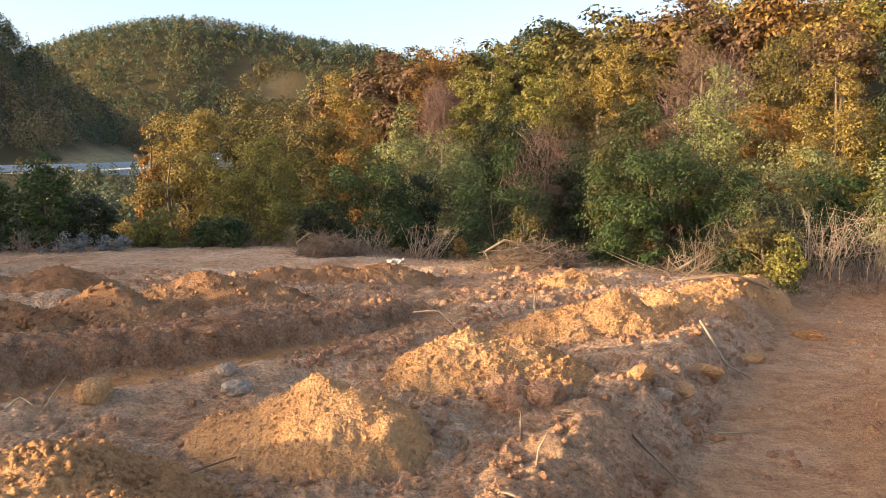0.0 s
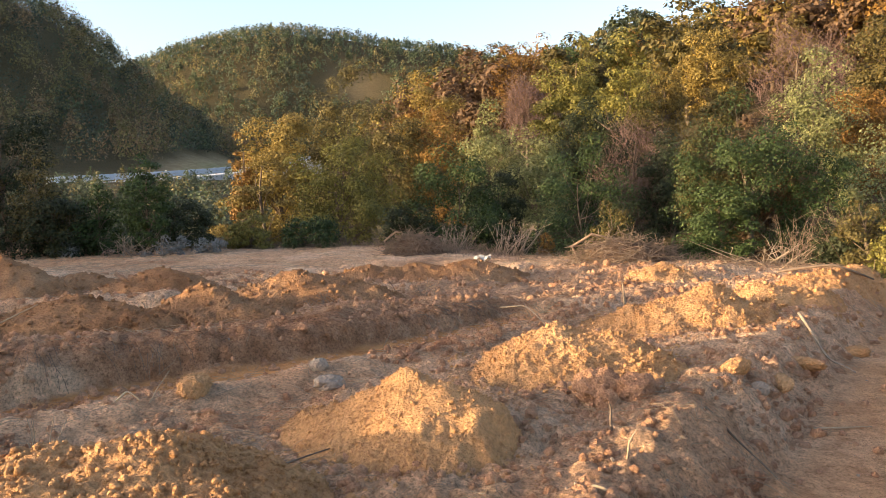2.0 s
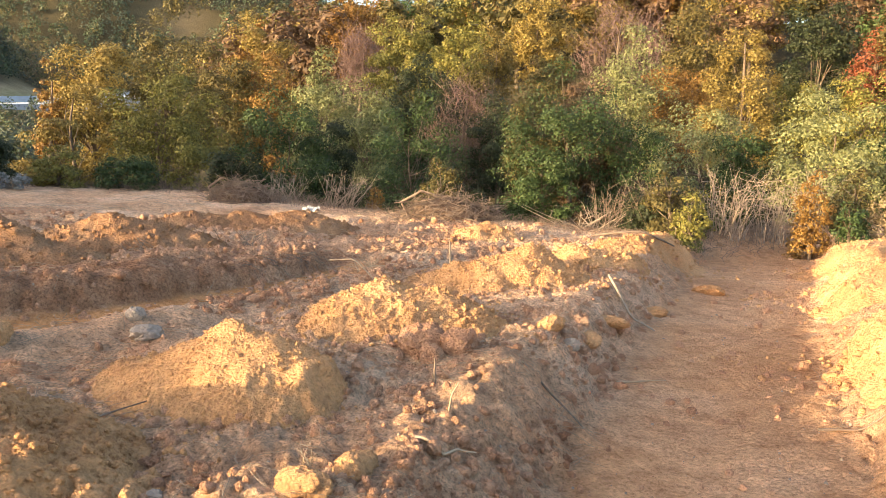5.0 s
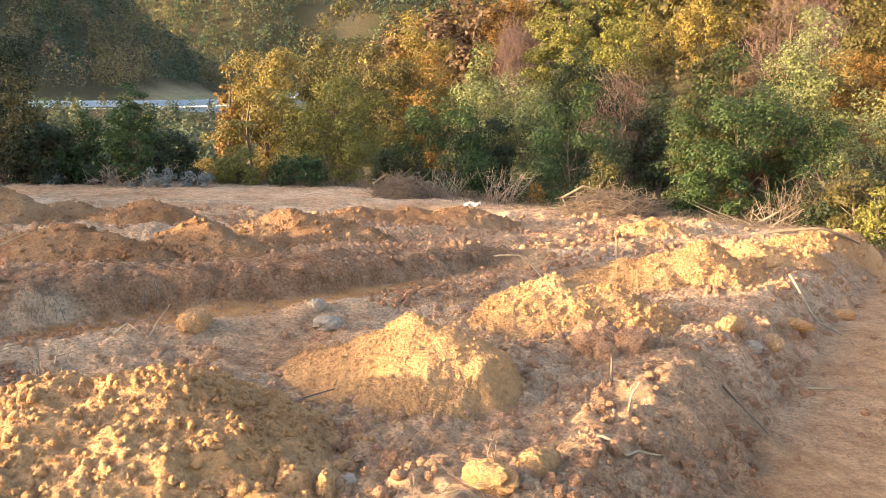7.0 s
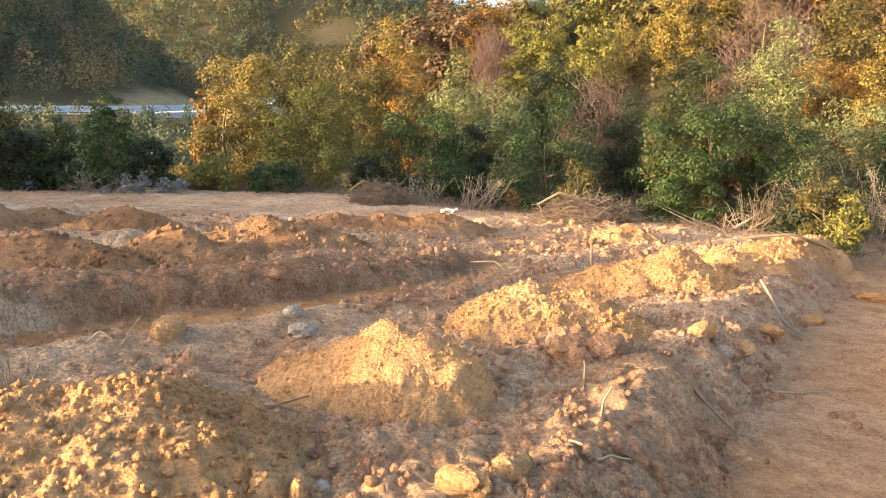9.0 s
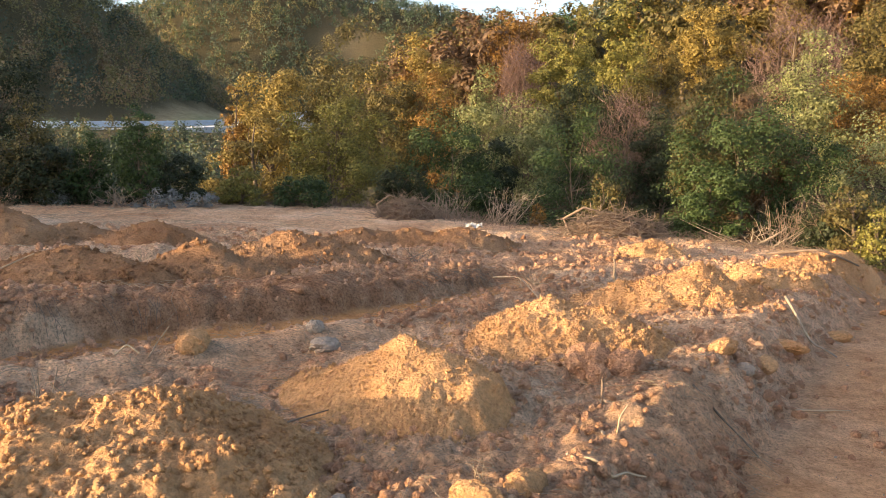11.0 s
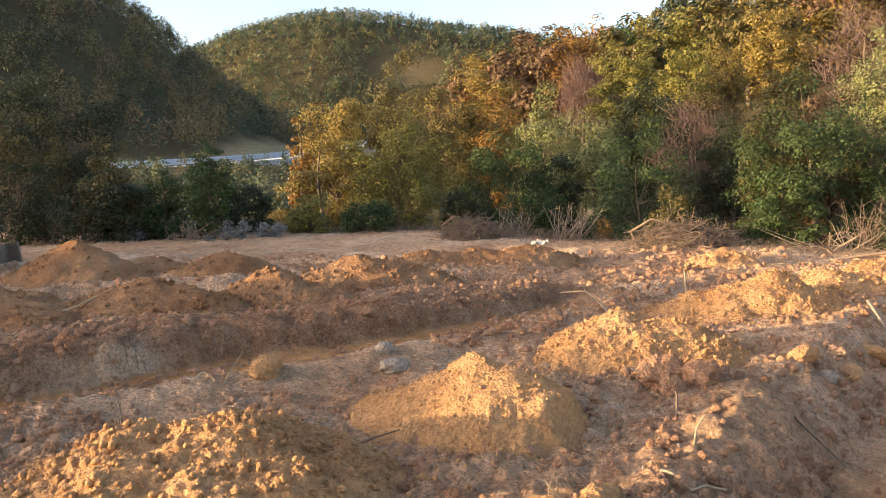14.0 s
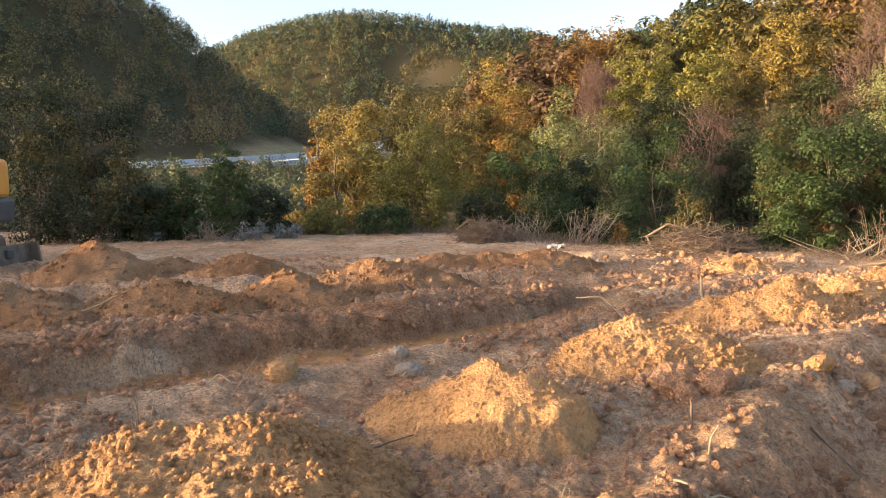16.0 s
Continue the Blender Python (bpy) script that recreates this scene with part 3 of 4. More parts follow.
plant("bush", "green", 7.2, 16.1, 2.3, 1.7)
plant("bush", "pale", 10.1, 18.8, 3.2, 2.8)
plant("bush", "green", 10.5, 17.6, 2.5, 1.5)
plant("bush", "pale", 11.9, 16.5, 3.2, 2.7)
plant("bush", "green", 13.1, 16.1, 2.8, 1.5)
plant("bush", "dark", 6.9, 13.9, 1.0, 1.7)
plant("broad", "pale", 12.5, 28.7, 5.7, 2.3)
plant("bare", "bare", 18.0, 42.7, 9.5, 5.1)
plant("broad", "olive", 18.9, 35.6, 8.8, 3.6)
plant("tall", "gold", 15.4, 26.1, 6.9, 2.6)
plant("broad", "dark", 23.1, 33.0, 9.0, 3.2)
plant("broad", "red", 23.7, 30.1, 6.5, 1.4)
plant("broad", "yellowgreen", 19.1, 24.8, 4.9, 2.2)
plant("broad", "orange", 14.5, 30.0, 4.7, 1.7)
plant("broad", "yellowgreen", 17.3, 26.1, 4.6, 2.2)
plant("broad", "olive", 24.8, 29.2, 8.6, 3.3)
plant("broad", "orange", 16.5, 32.3, 5.7, 0.7)
plant("bush", "olive", 6.5, 13.1, 1.2, 0.9)
plant("bush", "orange", 8.8, 12.5, 1.3, 0.7)
plant("bush", "olive", 9.8, 12.8, 1.4, 0.9)
plant("bush", "yellowgreen", 6.5, 12.3, 0.9, 0.7)
plant("bush", "straw", 9.8, 11.7, 1.0, 1.1)
plant("bush", "green", 9.0, 11.8, 0.8, 0.6)
plant("bush", "orange", 2.0, 17.3, 0.5, 0.4)
plant("bush", "olive", 3.3, 17.1, 1.1, 1.0)

# the wood on the slope to the right, further up
g = np.random.default_rng(5)
count = 0
while count < 175:
    az, r = radians(g.uniform(-4, 46)), 57 + 80 * g.random() ** 0.8
    x, y = r * math.sin(az), r * math.cos(az)
    z = float(ground_at(x, y))
    kind = g.choice(("olive", "olive", "gold", "dark", "yellowgreen", "gold", "brown", "green", "orange"))
    plant(g.choice(("broad", "broad", "broad", "tall")), str(kind), x, y, z + g.uniform(5.5, 9), 5.0, True)
    count += 1


# Paler, bluer copies of the near leaf colours: distance haze put into the colour.
HAZED_LEAF = {"dark": leaf_mat("hazed_dark_leaves", (0.046, 0.060, 0.040), (0.064, 0.082, 0.052), (0.088, 0.106, 0.064)),
            "green": leaf_mat("hazed_green_leaves", (0.062, 0.086, 0.046), (0.086, 0.115, 0.060), (0.112, 0.145, 0.072)),
            "olive": leaf_mat("hazed_olive_leaves", (0.132, 0.115, 0.050), (0.178, 0.155, 0.065), (0.232, 0.194, 0.084)),
            "brown": leaf_mat("hazed_brown_leaves", (0.171, 0.118, 0.065), (0.225, 0.155, 0.081), (0.279, 0.194, 0.102))}


def far_wood(name, label, centre, extent, count, leaf, tree, colours, seed, keep):
    """A wood too far off to count: crowns of leaf clumps over the hillside."""
    g = np.random.default_rng(seed)
    x, y = g.uniform(centre[0] - extent[0], centre[0] + extent[0], count), g.uniform(centre[1] - extent[1], centre[1] + extent[1], count)
    ok = keep(x, y)
    x, y = x[ok], y[ok]
    z = ground_at(x, y)
    per = leaf[1]
    root = tagged(new(name), label, "woodland", kind="stuff")
    pick = g.integers(0, len(colours), len(x))
    for k, colour in enumerate(colours):
        sel = np.nonzero(pick == k)[0]
        n = len(sel)
        d = g.normal(0, 1, (n, per, 3))
        d /= np.linalg.norm(d, axis=2)[..., None]
        d[..., 2] = np.abs(d[..., 2])
        s = tree * g.uniform(0.6, 1.25, (n, 1, 1))
        taper = np.where(g.random((n, 1, 1)) < 0.4, 0.75, 0.0)
        hgt = d[..., 2:] * 1.0
        p = np.stack([x[sel], y[sel], z[sel] + 0.2 * tree], -1)[:, None] + d * s * np.concatenate([0.42 * (1 - taper * hgt), 0.42 * (1 - taper * hgt), 0.85 + 0 * hgt], -1) * g.uniform(0.75, 1.05, (n, per, 1))
        v, f = leaves(p.reshape(-1, 3), d.reshape(-1, 3), leaf[0], g, 0.7, 0.5)
        tagged(under(new("foliage", mesh_from("foliage", v, f, HAZED_LEAF[colour], False)), root), kind="stuff")
    return root


def on_left_hill(x, y):
    r = np.hypot(x, y)
    return (np.hypot(x + 192, y - 232) < 150) & (r > 95) & (np.arctan2(x, y) * 57.3 < -13) & (np.exp(-(((x + 48) / 12) ** 2 + ((y - 190) / 40) ** 2) ** 2) < 0.3)


def on_far_hills(x, y):
    az = np.arctan2(x, y) * 57.3
    return (az > -36) & (az < 24) & (np.exp(-(((x + 57) / 24) ** 2 + ((y - 480) / 14) ** 2) ** 2) < 0.3)


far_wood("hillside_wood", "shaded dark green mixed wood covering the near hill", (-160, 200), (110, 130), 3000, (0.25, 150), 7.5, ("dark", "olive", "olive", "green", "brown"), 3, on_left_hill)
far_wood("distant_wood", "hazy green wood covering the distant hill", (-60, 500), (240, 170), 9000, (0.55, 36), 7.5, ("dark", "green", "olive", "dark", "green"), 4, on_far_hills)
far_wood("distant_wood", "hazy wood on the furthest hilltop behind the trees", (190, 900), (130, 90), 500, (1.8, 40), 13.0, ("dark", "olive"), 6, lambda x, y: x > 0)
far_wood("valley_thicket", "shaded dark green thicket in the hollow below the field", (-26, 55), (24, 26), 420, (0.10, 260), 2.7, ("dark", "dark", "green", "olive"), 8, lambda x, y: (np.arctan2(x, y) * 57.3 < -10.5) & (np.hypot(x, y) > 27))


# ---- heaps on the field ----
OCHRE, RED = "ochre heap of dug soil with crumbly clods", "reddish-brown heap of dug soil beside the trench"
heap("soil_heap", -1.35, 3.95, ((0.0, 0.12, 0.33, 0.7, 0.75), (-0.62, 0.1, 0.29, 0.62, 0.7), (-0.3, -0.4, 0.22, 0.8, 0.6), (0.3, -0.3, 0.19, 0.55, 0.55)), M_HEAP, "large ochre soil heap full of coarse clods", 4000, 1, (0.004, 0.026), 0.05)
heap("soil_heap", -0.2, 5.1, ((-0.05, 0.0, 0.39, 0.42, 0.60), (0.16, -0.08, 0.30, 0.38, 0.58), (0.34, -0.12, 0.24, 0.24, 0.48), (-0.34, -0.05, 0.21, 0.40, 0.45), (-0.6, 0.2, 0.10, 0.3, 0.35)), M_HEAP, OCHRE, 1800, 2, (0.004, 0.016), 0.018)
heap("soil_heap", 0.95, 6.7, ((-0.1, 0.0, 0.36, 0.6, 0.6), (0.32, -0.1, 0.30, 0.5, 0.55), (-0.35, -0.15, 0.2, 0.4, 0.5)), M_HEAP, OCHRE, 2400, 3, (0.005, 0.022), 0.036)
heap("soil_heap", 2.45, 8.6, ((0.2, 0.05, 0.42, 0.55, 0.6), (-0.25, -0.05, 0.28, 0.6, 0.55), (-0.7, 0.0, 0.18, 0.45, 0.4)), M_HEAP, OCHRE, 2000, 4, (0.006, 0.022), 0.036)
heap("soil_heap", 3.45, 9.5, ((0.0, 0.0, 0.32, 0.5, 0.5), (0.45, 0.05, 0.18, 0.5, 0.4)), M_HEAP, OCHRE, 500, 5)
heap("soil_heap", 4.9, 10.9, ((0.0, 0.0, 0.22, 0.6, 0.5), (0.7, 0.35, 0.22, 0.55, 0.5), (-0.5, -0.4, 0.14, 0.5, 0.4)), M_HEAP, OCHRE, 600, 6)
heap("soil_heap", -2.75, 9.3, ((0, 0, 0.46, 0.77, 0.72), (0.35, -0.25, 0.23, 0.64, 0.60)), M_HEAP_RED, RED, 500, 7)
heap("soil_heap", -1.85, 10.4, ((0, 0, 0.46, 0.96, 0.72), (0.5, 0.1, 0.29, 0.77, 0.60), (-0.5, -0.2, 0.25, 0.64, 0.60)), M_HEAP_RED, RED, 500, 8)
heap("soil_heap", -3.9, 8.75, ((0, 0, 0.41, 0.96, 0.72), (0.5, -0.1, 0.29, 0.77, 0.60), (-0.45, 0, 0.25, 0.64, 0.60)), M_HEAP_RED, RED, 600, 9)
heap("soil_heap", -5.6, 8.4, ((0, 0, 0.44, 1.02, 0.84), (0.6, -0.3, 0.23, 0.64, 0.60)), M_HEAP_RED, RED, 500, 10)
heap("soil_heap", -6.6, 12.1, ((0, 0, 0.60, 0.96, 0.72), (0.45, 0, 0.34, 0.77, 0.60)), M_HEAP_RED, "tall reddish soil heap near the excavator", 500, 11)
heap("soil_heap", -4.3, 12.3, ((0, 0, 0.37, 0.83, 0.60),), M_HEAP_RED, RED, 300, 12)
heap("soil_heap", -5.7, 12.8, ((0, 0, 0.28, 0.64, 0.48),), M_HEAP_RED, RED, 200, 13)
heap("soil_heap", -1.3, 13.2, ((0, 0, 0.25, 0.64, 0.60), (0.9, 0.1, 0.23, 0.77, 0.60)), M_HEAP_RED, RED, 300, 14)
heap("soil_heap", 0.3, 13.2, ((0, 0, 0.28, 0.90, 0.60),), M_HEAP_RED, RED, 300, 15)
heap("soil_heap", 3.2, 12.6, ((0.0, 0.0, 0.24, 0.55, 0.5),), M_HEAP, OCHRE, 200, 16)
heap("soil_heap", 4.75, 5.35, ((0.0, 0.0, 0.34, 0.55, 0.75), (-0.35, -0.6, 0.28, 0.45, 0.6), (0.35, 0.4, 0.28, 0.5, 0.6)), M_HEAP, OCHRE, 900, 17, (0.007, 0.036), 0.08)
heap("soil_heap", 6.45, 7.85, ((0.0, 0.0, 0.36, 0.7, 0.7), (0.6, 0.6, 0.3, 0.8, 0.8), (-0.45, -0.5, 0.24, 0.45, 0.5)), M_HEAP, OCHRE, 900, 18, (0.007, 0.036), 0.07)
heap("soil_heap", 8.1, 10.2, ((0.0, 0.0, 0.25, 0.9, 0.9), (0.9, 0.6, 0.25, 1.0, 0.9)), M_HEAP, OCHRE, 500, 19)


# ---- things that lie about on the field ----
def lie(ob, x, y, dz=0.0):
    ob.location = (x, y, float(ground_at(x, y)) + dz)
    return ob


def rock(x, y, size, flat, material, name, label, category, seed, up=0.35):
    """An uneven lump, sunk a little into the soil."""
    g = np.random.default_rng(seed)
    v0, f0 = ICO3
    bumps = 1 + 0.30 * wobble(v0[:, 0] * 2 + seed, v0[:, 1] * 2 + v0[:, 2] * 1.3, 0.9, seed, 4, 0.6) + 0.10 * wobble(v0[:, 0] * 5, v0[:, 1] * 5 + v0[:, 2] * 6, 0.5, seed + 3, 3)
    v = v0 * bumps[:, None] * np.array(size) * (1, 1, flat)
    ob = new(name, mesh_from(name, v, f0, material, False))
    ob.rotation_euler = (g.normal(0, 0.15), g.normal(0, 0.15), g.uniform(0, 6.28))
    return tagged(lie(ob, x, y, up * size[2] * flat), label, category)


rock(-1.86, 6.15, (0.13, 0.11, 0.10), 0.95, M_HEAP, "earth_lump", "round ochre lump of earth on the ridge", "earth lump", 21)
rock(2.1, 6.25, (0.13, 0.09, 0.08), 0.9, M_HEAP, "earth_lump", "ochre rock-hard lump beside the trench", "earth lump", 22)
rock(2.24, 6.14, (0.08, 0.07, 0.06), 0.9, M_STONE, "stone", "grey stone beside an ochre lump", "stone", 23)
rock(1.0, 5.75, (0.17, 0.14, 0.12), 1.0, M_CLOD, "earth_lump", "big brown clod below the heap", "earth lump", 24)
rock(1.24, 5.66, (0.2, 0.14, 0.12), 0.95, M_CLOD, "earth_lump", "big brown clod below the heap", "earth lump", 25)
rock(1.02, 5.47, (0.08, 0.08, 0.1), 1.0, M_CLOD, "earth_lump", "brown clod standing below the heap", "earth lump", 26)
rock(-0.92, 6.45, (0.13, 0.10, 0.09), 0.8, M_STONE, "stone", "pale whitish block of stone in the soil", "stone", 27)
rock(-1.05, 6.75, (0.08, 0.07, 0.07), 0.9, M_STONE, "stone", "grey-pink stone on the ridge", "stone", 28)
rock(-0.55, 3.5, (0.045, 0.075, 0.09), 1.0, M_HEAP, "stone", "ochre slab of stone on edge", "stone", 29)
rock(-0.46, 3.56, (0.035, 0.03, 0.02), 1.0, M_STONE, "stone", "small pale pebble on the soil", "stone", 30)
rock(0.35, 3.72, (0.13, 0.09, 0.08), 0.9, M_HEAP, "earth_lump", "ochre lump at the trench rim", "earth lump", 31)
rock(0.12, 3.48, (0.14, 0.08, 0.08), 0.9, M_HEAP, "earth_lump", "crumbling ochre lump at the trench rim", "earth lump", 32)
rock(3.99, 8.3, (0.14, 0.11, 0.08), 0.9, M_HEAP, "earth_lump", "ochre lump on the trench rim", "earth lump", 33)
rock(2.53, 6.49, (0.14, 0.09, 0.06), 0.9, M_HEAP, "earth_lump", "ochre lump on the trench rim", "earth lump", 34)
rock(2.95, 7.06, (0.16, 0.08, 0.06), 0.9, M_HEAP, "earth_lump", "ochre lump on the trench rim", "earth lump", 35)
rock(5.3, 9.5, (0.2, 0.12, 0.09), 0.9, M_HEAP, "earth_lump", "ochre lump on the trench rim", "earth lump", 36)
rock(0.2, 14.1, (0.07, 0.06, 0.06), 0.9, M_STONE, "stone", "small pale stone on the field", "stone", 37)
for k, (x, y) in enumerate(((-1.95, 3.85), (-2.3, 4.15), (-0.9, 3.75), (-1.25, 3.6), (-0.75, 3.9), (3.7, 4.4), (4.3, 6.2), (-0.62, 3.62), (-1.6, 3.55))):
    s = (0.055, 0.085, 0.05, 0.06, 0.045, 0.06, 0.05, 0.045, 0.07)[k]
    rock(x, y, (s * 1.2, s, s * 0.9), 0.9, M_CLOD, "earth_lump", "brown clod among the loose soil", "earth lump", 40 + k)


def stick(points, radius, material, name, label, category="stick"):
    """A bent stick through points given as x, y and height over the ground."""
    p = np.array([(x, y, float(ground_at(x, y)) + z) for x, y, z in points])
    t = np.linspace(0, len(p) - 1, 6 * (len(p) - 1) + 1)
    q = np.stack([np.interp(t, np.arange(len(p)), p[:, k]) for k in range(3)], -1)
    q[1:-1] = (q[:-2] + 2 * q[1:-1] + q[2:]) / 4
    q += 0.25 * radius * np.sin(t * 5)[:, None] * (1, 0.7, 0.5)
    v, f = tubes([(q, radius * np.linspace(1.15, 0.55, len(q)))], 6)
    return tagged(new(name, mesh_from(name, v, f, material)), label, category)


stick(((1.98, 9.5, -0.03), (1.97, 9.5, 0.16), (1.95, 9.49, 0.32)), 0.016, M_STRAW, "stick", "pale dry stick standing upright in the soil")
stick(((-1.04, 4.28, -0.03), (-1.04, 4.27, 0.07), (-1.045, 4.27, 0.17)), 0.008, M_STRAW, "stick", "short pale stick standing in the soil")
stick(((0.93, 4.94, -0.03), (0.93, 4.93, 0.08), (0.925, 4.93, 0.17)), 0.009, M_TWIG, "stick", "short grey stick standing in the soil")
stick(((0.91, 4.43, -0.02), (0.93, 4.44, 0.08), (0.97, 4.45, 0.15)), 0.006, M_STRAW, "stick", "thin dry stick at the trench rim")
stick(((0.66, 4.0, 0.02), (0.72, 3.97, 0.03), (0.79, 3.94, 0.015), (0.87, 4.0, 0.03), (0.97, 4.03, 0.035)), 0.009, M_STRAW, "root", "pale winding root on the trench bank", "root")
stick(((1.55, 5.2, 0.05), (1.7, 5.06, 0.03), (1.86, 4.86, 0.02)), 0.008, M_BARK, "stick", "dark thin stick across the trench bank")
stick(((0.55, 9.1, 0.22), (0.8, 8.75, 0.16), (1.05, 8.3, 0.02)), 0.009, M_STRAW, "stalk", "long pale stalk leaning over the ridge", "stalk")
stick(((-4.9, 8.1, 0.05), (-4.5, 8.2, 0.12), (-4.1, 8.35, 0.3)), 0.012, M_STRAW, "stalk", "pale stalk lying on the red heap", "stalk")
stick(((-5.9, 9.5, 0.02), (-5.6, 9.6, 0.1), (-5.4, 9.75, 0.25)), 0.016, M_PALEBARK, "stick", "forked pale stick by the red heaps")
stick(((-0.98, 4.45, 0.04), (-0.85, 4.6, 0.06), (-0.65, 4.75, 0.05)), 0.006, M_TWIG, "stick", "thin grey twig behind the heap")
stick(((-0.85, 5.6, 0.03), (-0.7, 5.62, 0.03), (-0.5, 5.66, 0.03)), 0.012, M_TWIG, "stick", "short thick piece of branch in the soil")
stick(((3.3, 8.0, 0.1), (3.45, 7.7, 0.02), (3.6, 7.5, 0.02)), 0.014, M_PALEBARK, "root", "pale root hanging down the trench bank", "root")
stick(((2.5, 5.85, 0.03), (2.7, 5.9, 0.02), (2.95, 5.95, 0.02)), 0.009, M_STRAW, "stick", "pale stick at the foot of the trench bank")
stick(((3.4, 4.75, 0.02), (3.7, 4.72, 0.02), (3.95, 4.6, 0.02)), 0.009, M_TWIG, "stick", "brown stick on the trench floor")
stick(((4.3, 11.0, 0.2), (4.9, 10.75, 0.24), (5.5, 10.9, 0.2)), 0.02, M_TWIG, "root", "thick brown root over the lit heap", "root")
stick(((-2.1, 5.9, 0.0), (-2.05, 5.95, 0.12), (-1.98, 6.0, 0.22)), 0.005, M_STRAW, "stalk", "thin pale stalk on the ridge", "stalk")
stick(((-2.32, 5.85, 0.02), (-2.25, 5.9, 0.07), (-2.15, 5.86, 0.04)), 0.008, M_STRAW, "stick", "short pale stick on the ridge")


def tuft(x, y, stems, height, spread_by, material, name, label, seed, radius=0.006, category="dry weeds", lean=(0, 0)):
    """A bunch of dry stems, each with a side twig or two."""
    g = np.random.default_rng(seed)
    paths = []
    z = float(ground_at(x, y))
    for _ in range(stems):
        a = np.array((g.normal(0, 0.45), g.normal(0, 0.45), -0.02)) * spread_by
        a[2] = -0.03
        e = a + (g.normal(lean[0], 0.7 * spread_by), g.normal(lean[1], 0.7 * spread_by), height * g.uniform(0.5, 1.05))
        m = (a + e) / 2 + g.normal(0, 0.08, 3) * height
        t = np.linspace(0, 1, 6)[:, None]
        p = a * (1 - t) ** 2 + 2 * m * t * (1 - t) + e * t * t
        paths.append((p, np.linspace(radius, radius * 0.3, 6)))
        for k in (2, 3, 4):
            if g.random() < 0.7:
                b = p[k] + g.normal(0, 0.22, 3) * height * (1, 1, 0.6) + (0, 0, 0.12 * height)
                paths.append((np.array((p[k], (p[k] + b) / 2 + g.normal(0, 0.02, 3), b)), np.array((0.55, 0.4, 0.2)) * radius))
    v, f = tubes(paths, 4)
    ob = new(name, mesh_from(name, v, f, material))
    ob.location = (x, y, z)
    return tagged(ob, label, category)


tuft(-2.4, 4.95, 5, 0.34, 0.10, M_STRAW, "dry_weed", "bunch of pale dry stalks beside the front heap", 61, 0.006)
tuft(-2.2, 4.85, 6, 0.12, 0.20, M_STRAW, "dry_weed", "flattened pale dry stalks on the soil", 62, 0.005)
tuft(0.15, 3.75, 6, 0.16, 0.05, M_STRAW, "dry_weed", "small tuft of dry roots in the soil", 63, 0.003)
tuft(-3.6, 9.7, 5, 0.25, 0.12, M_STRAW, "dry_weed", "dry stalks behind the red heap", 64, 0.008)
tuft(1.05, 9.3, 9, 0.22, 0.18, M_STRAW, "dry_weed", "tangle of dry stalks on the ridge", 65, 0.006)
tuft(-0.4, 10.7, 10, 0.28, 0.25, M_TWIG, "dry_weed", "tangle of grey-brown stalks on the bank", 66, 0.007)
tuft(-1.4, 9.6, 7, 0.2, 0.22, M_TWIG, "dry_weed", "grey-brown stalks on the bank", 67, 0.007)

# brush and bare shrubs along the edge
tuft(7.7, 13.3, 57, 1.27, 0.42, M_PALEBARK, "bare_shrub", "leafless pale shrub with many stems at the field edge", 70, 0.0080, "shrub")
tuft(8.8, 13.7, 51, 1.10, 0.40, M_PALEBARK, "bare_shrub", "leafless pale shrub with many stems at the field edge", 71, 0.0070, "shrub")
tuft(10.4, 14.9, 44, 1.19, 0.45, M_PALEBARK, "bare_shrub", "leafless pale shrub with many stems at the field edge", 72, 0.0070, "shrub")
tuft(6.9, 13.9, 51, 1.02, 0.35, M_TWIG, "bare_shrub", "leaning brown brush below the big green shrub", 73, 0.0070, "shrub", (-0.3, 0))
tuft(6.1, 14.6, 40, 0.94, 0.35, M_TWIG, "bare_shrub", "leaning brown brush below the big green shrub", 74, 0.0080, "shrub", (0.2, 0))
tuft(1.25, 17.2, 40, 0.77, 0.35, M_PALEBARK, "bare_shrub", "grey leafless brush in front of the green shrubs", 75, 0.0065, "shrub", (0.2, 0))
tuft(0.1, 18.0, 37, 0.68, 0.45, M_PALEBARK, "bare_shrub", "grey leafless brush in front of the green shrubs", 76, 0.0060, "shrub")
tuft(-7.6, 19.4, 30, 0.59, 0.6, M_PALEBARK, "bare_shrub", "pile of pale cut branches at the field edge", 77, 0.011, "cut branches")
tuft(5.6, 14.4, 23, 0.42, 0.5, M_PALEBARK, "bare_shrub", "pile of broken pale branches under the shrub", 78, 0.011, "cut branches")
tuft(-12.0, 19.8, 68, 1.87, 0.6, M_TWIG, "bare_shrub", "tall grey-brown leafless shrub in shade", 79, 0.0090, "shrub")
tuft(-10.3, 20.2, 68, 1.61, 0.6, M_TWIG, "bare_shrub", "tall grey-brown leafless shrub in shade", 80, 0.0090, "shrub")
tuft(-8.9, 20.0, 51, 1.19, 0.5, M_TWIG, "bare_shrub", "grey-brown leafless shrub in shade", 81, 0.0080, "shrub")


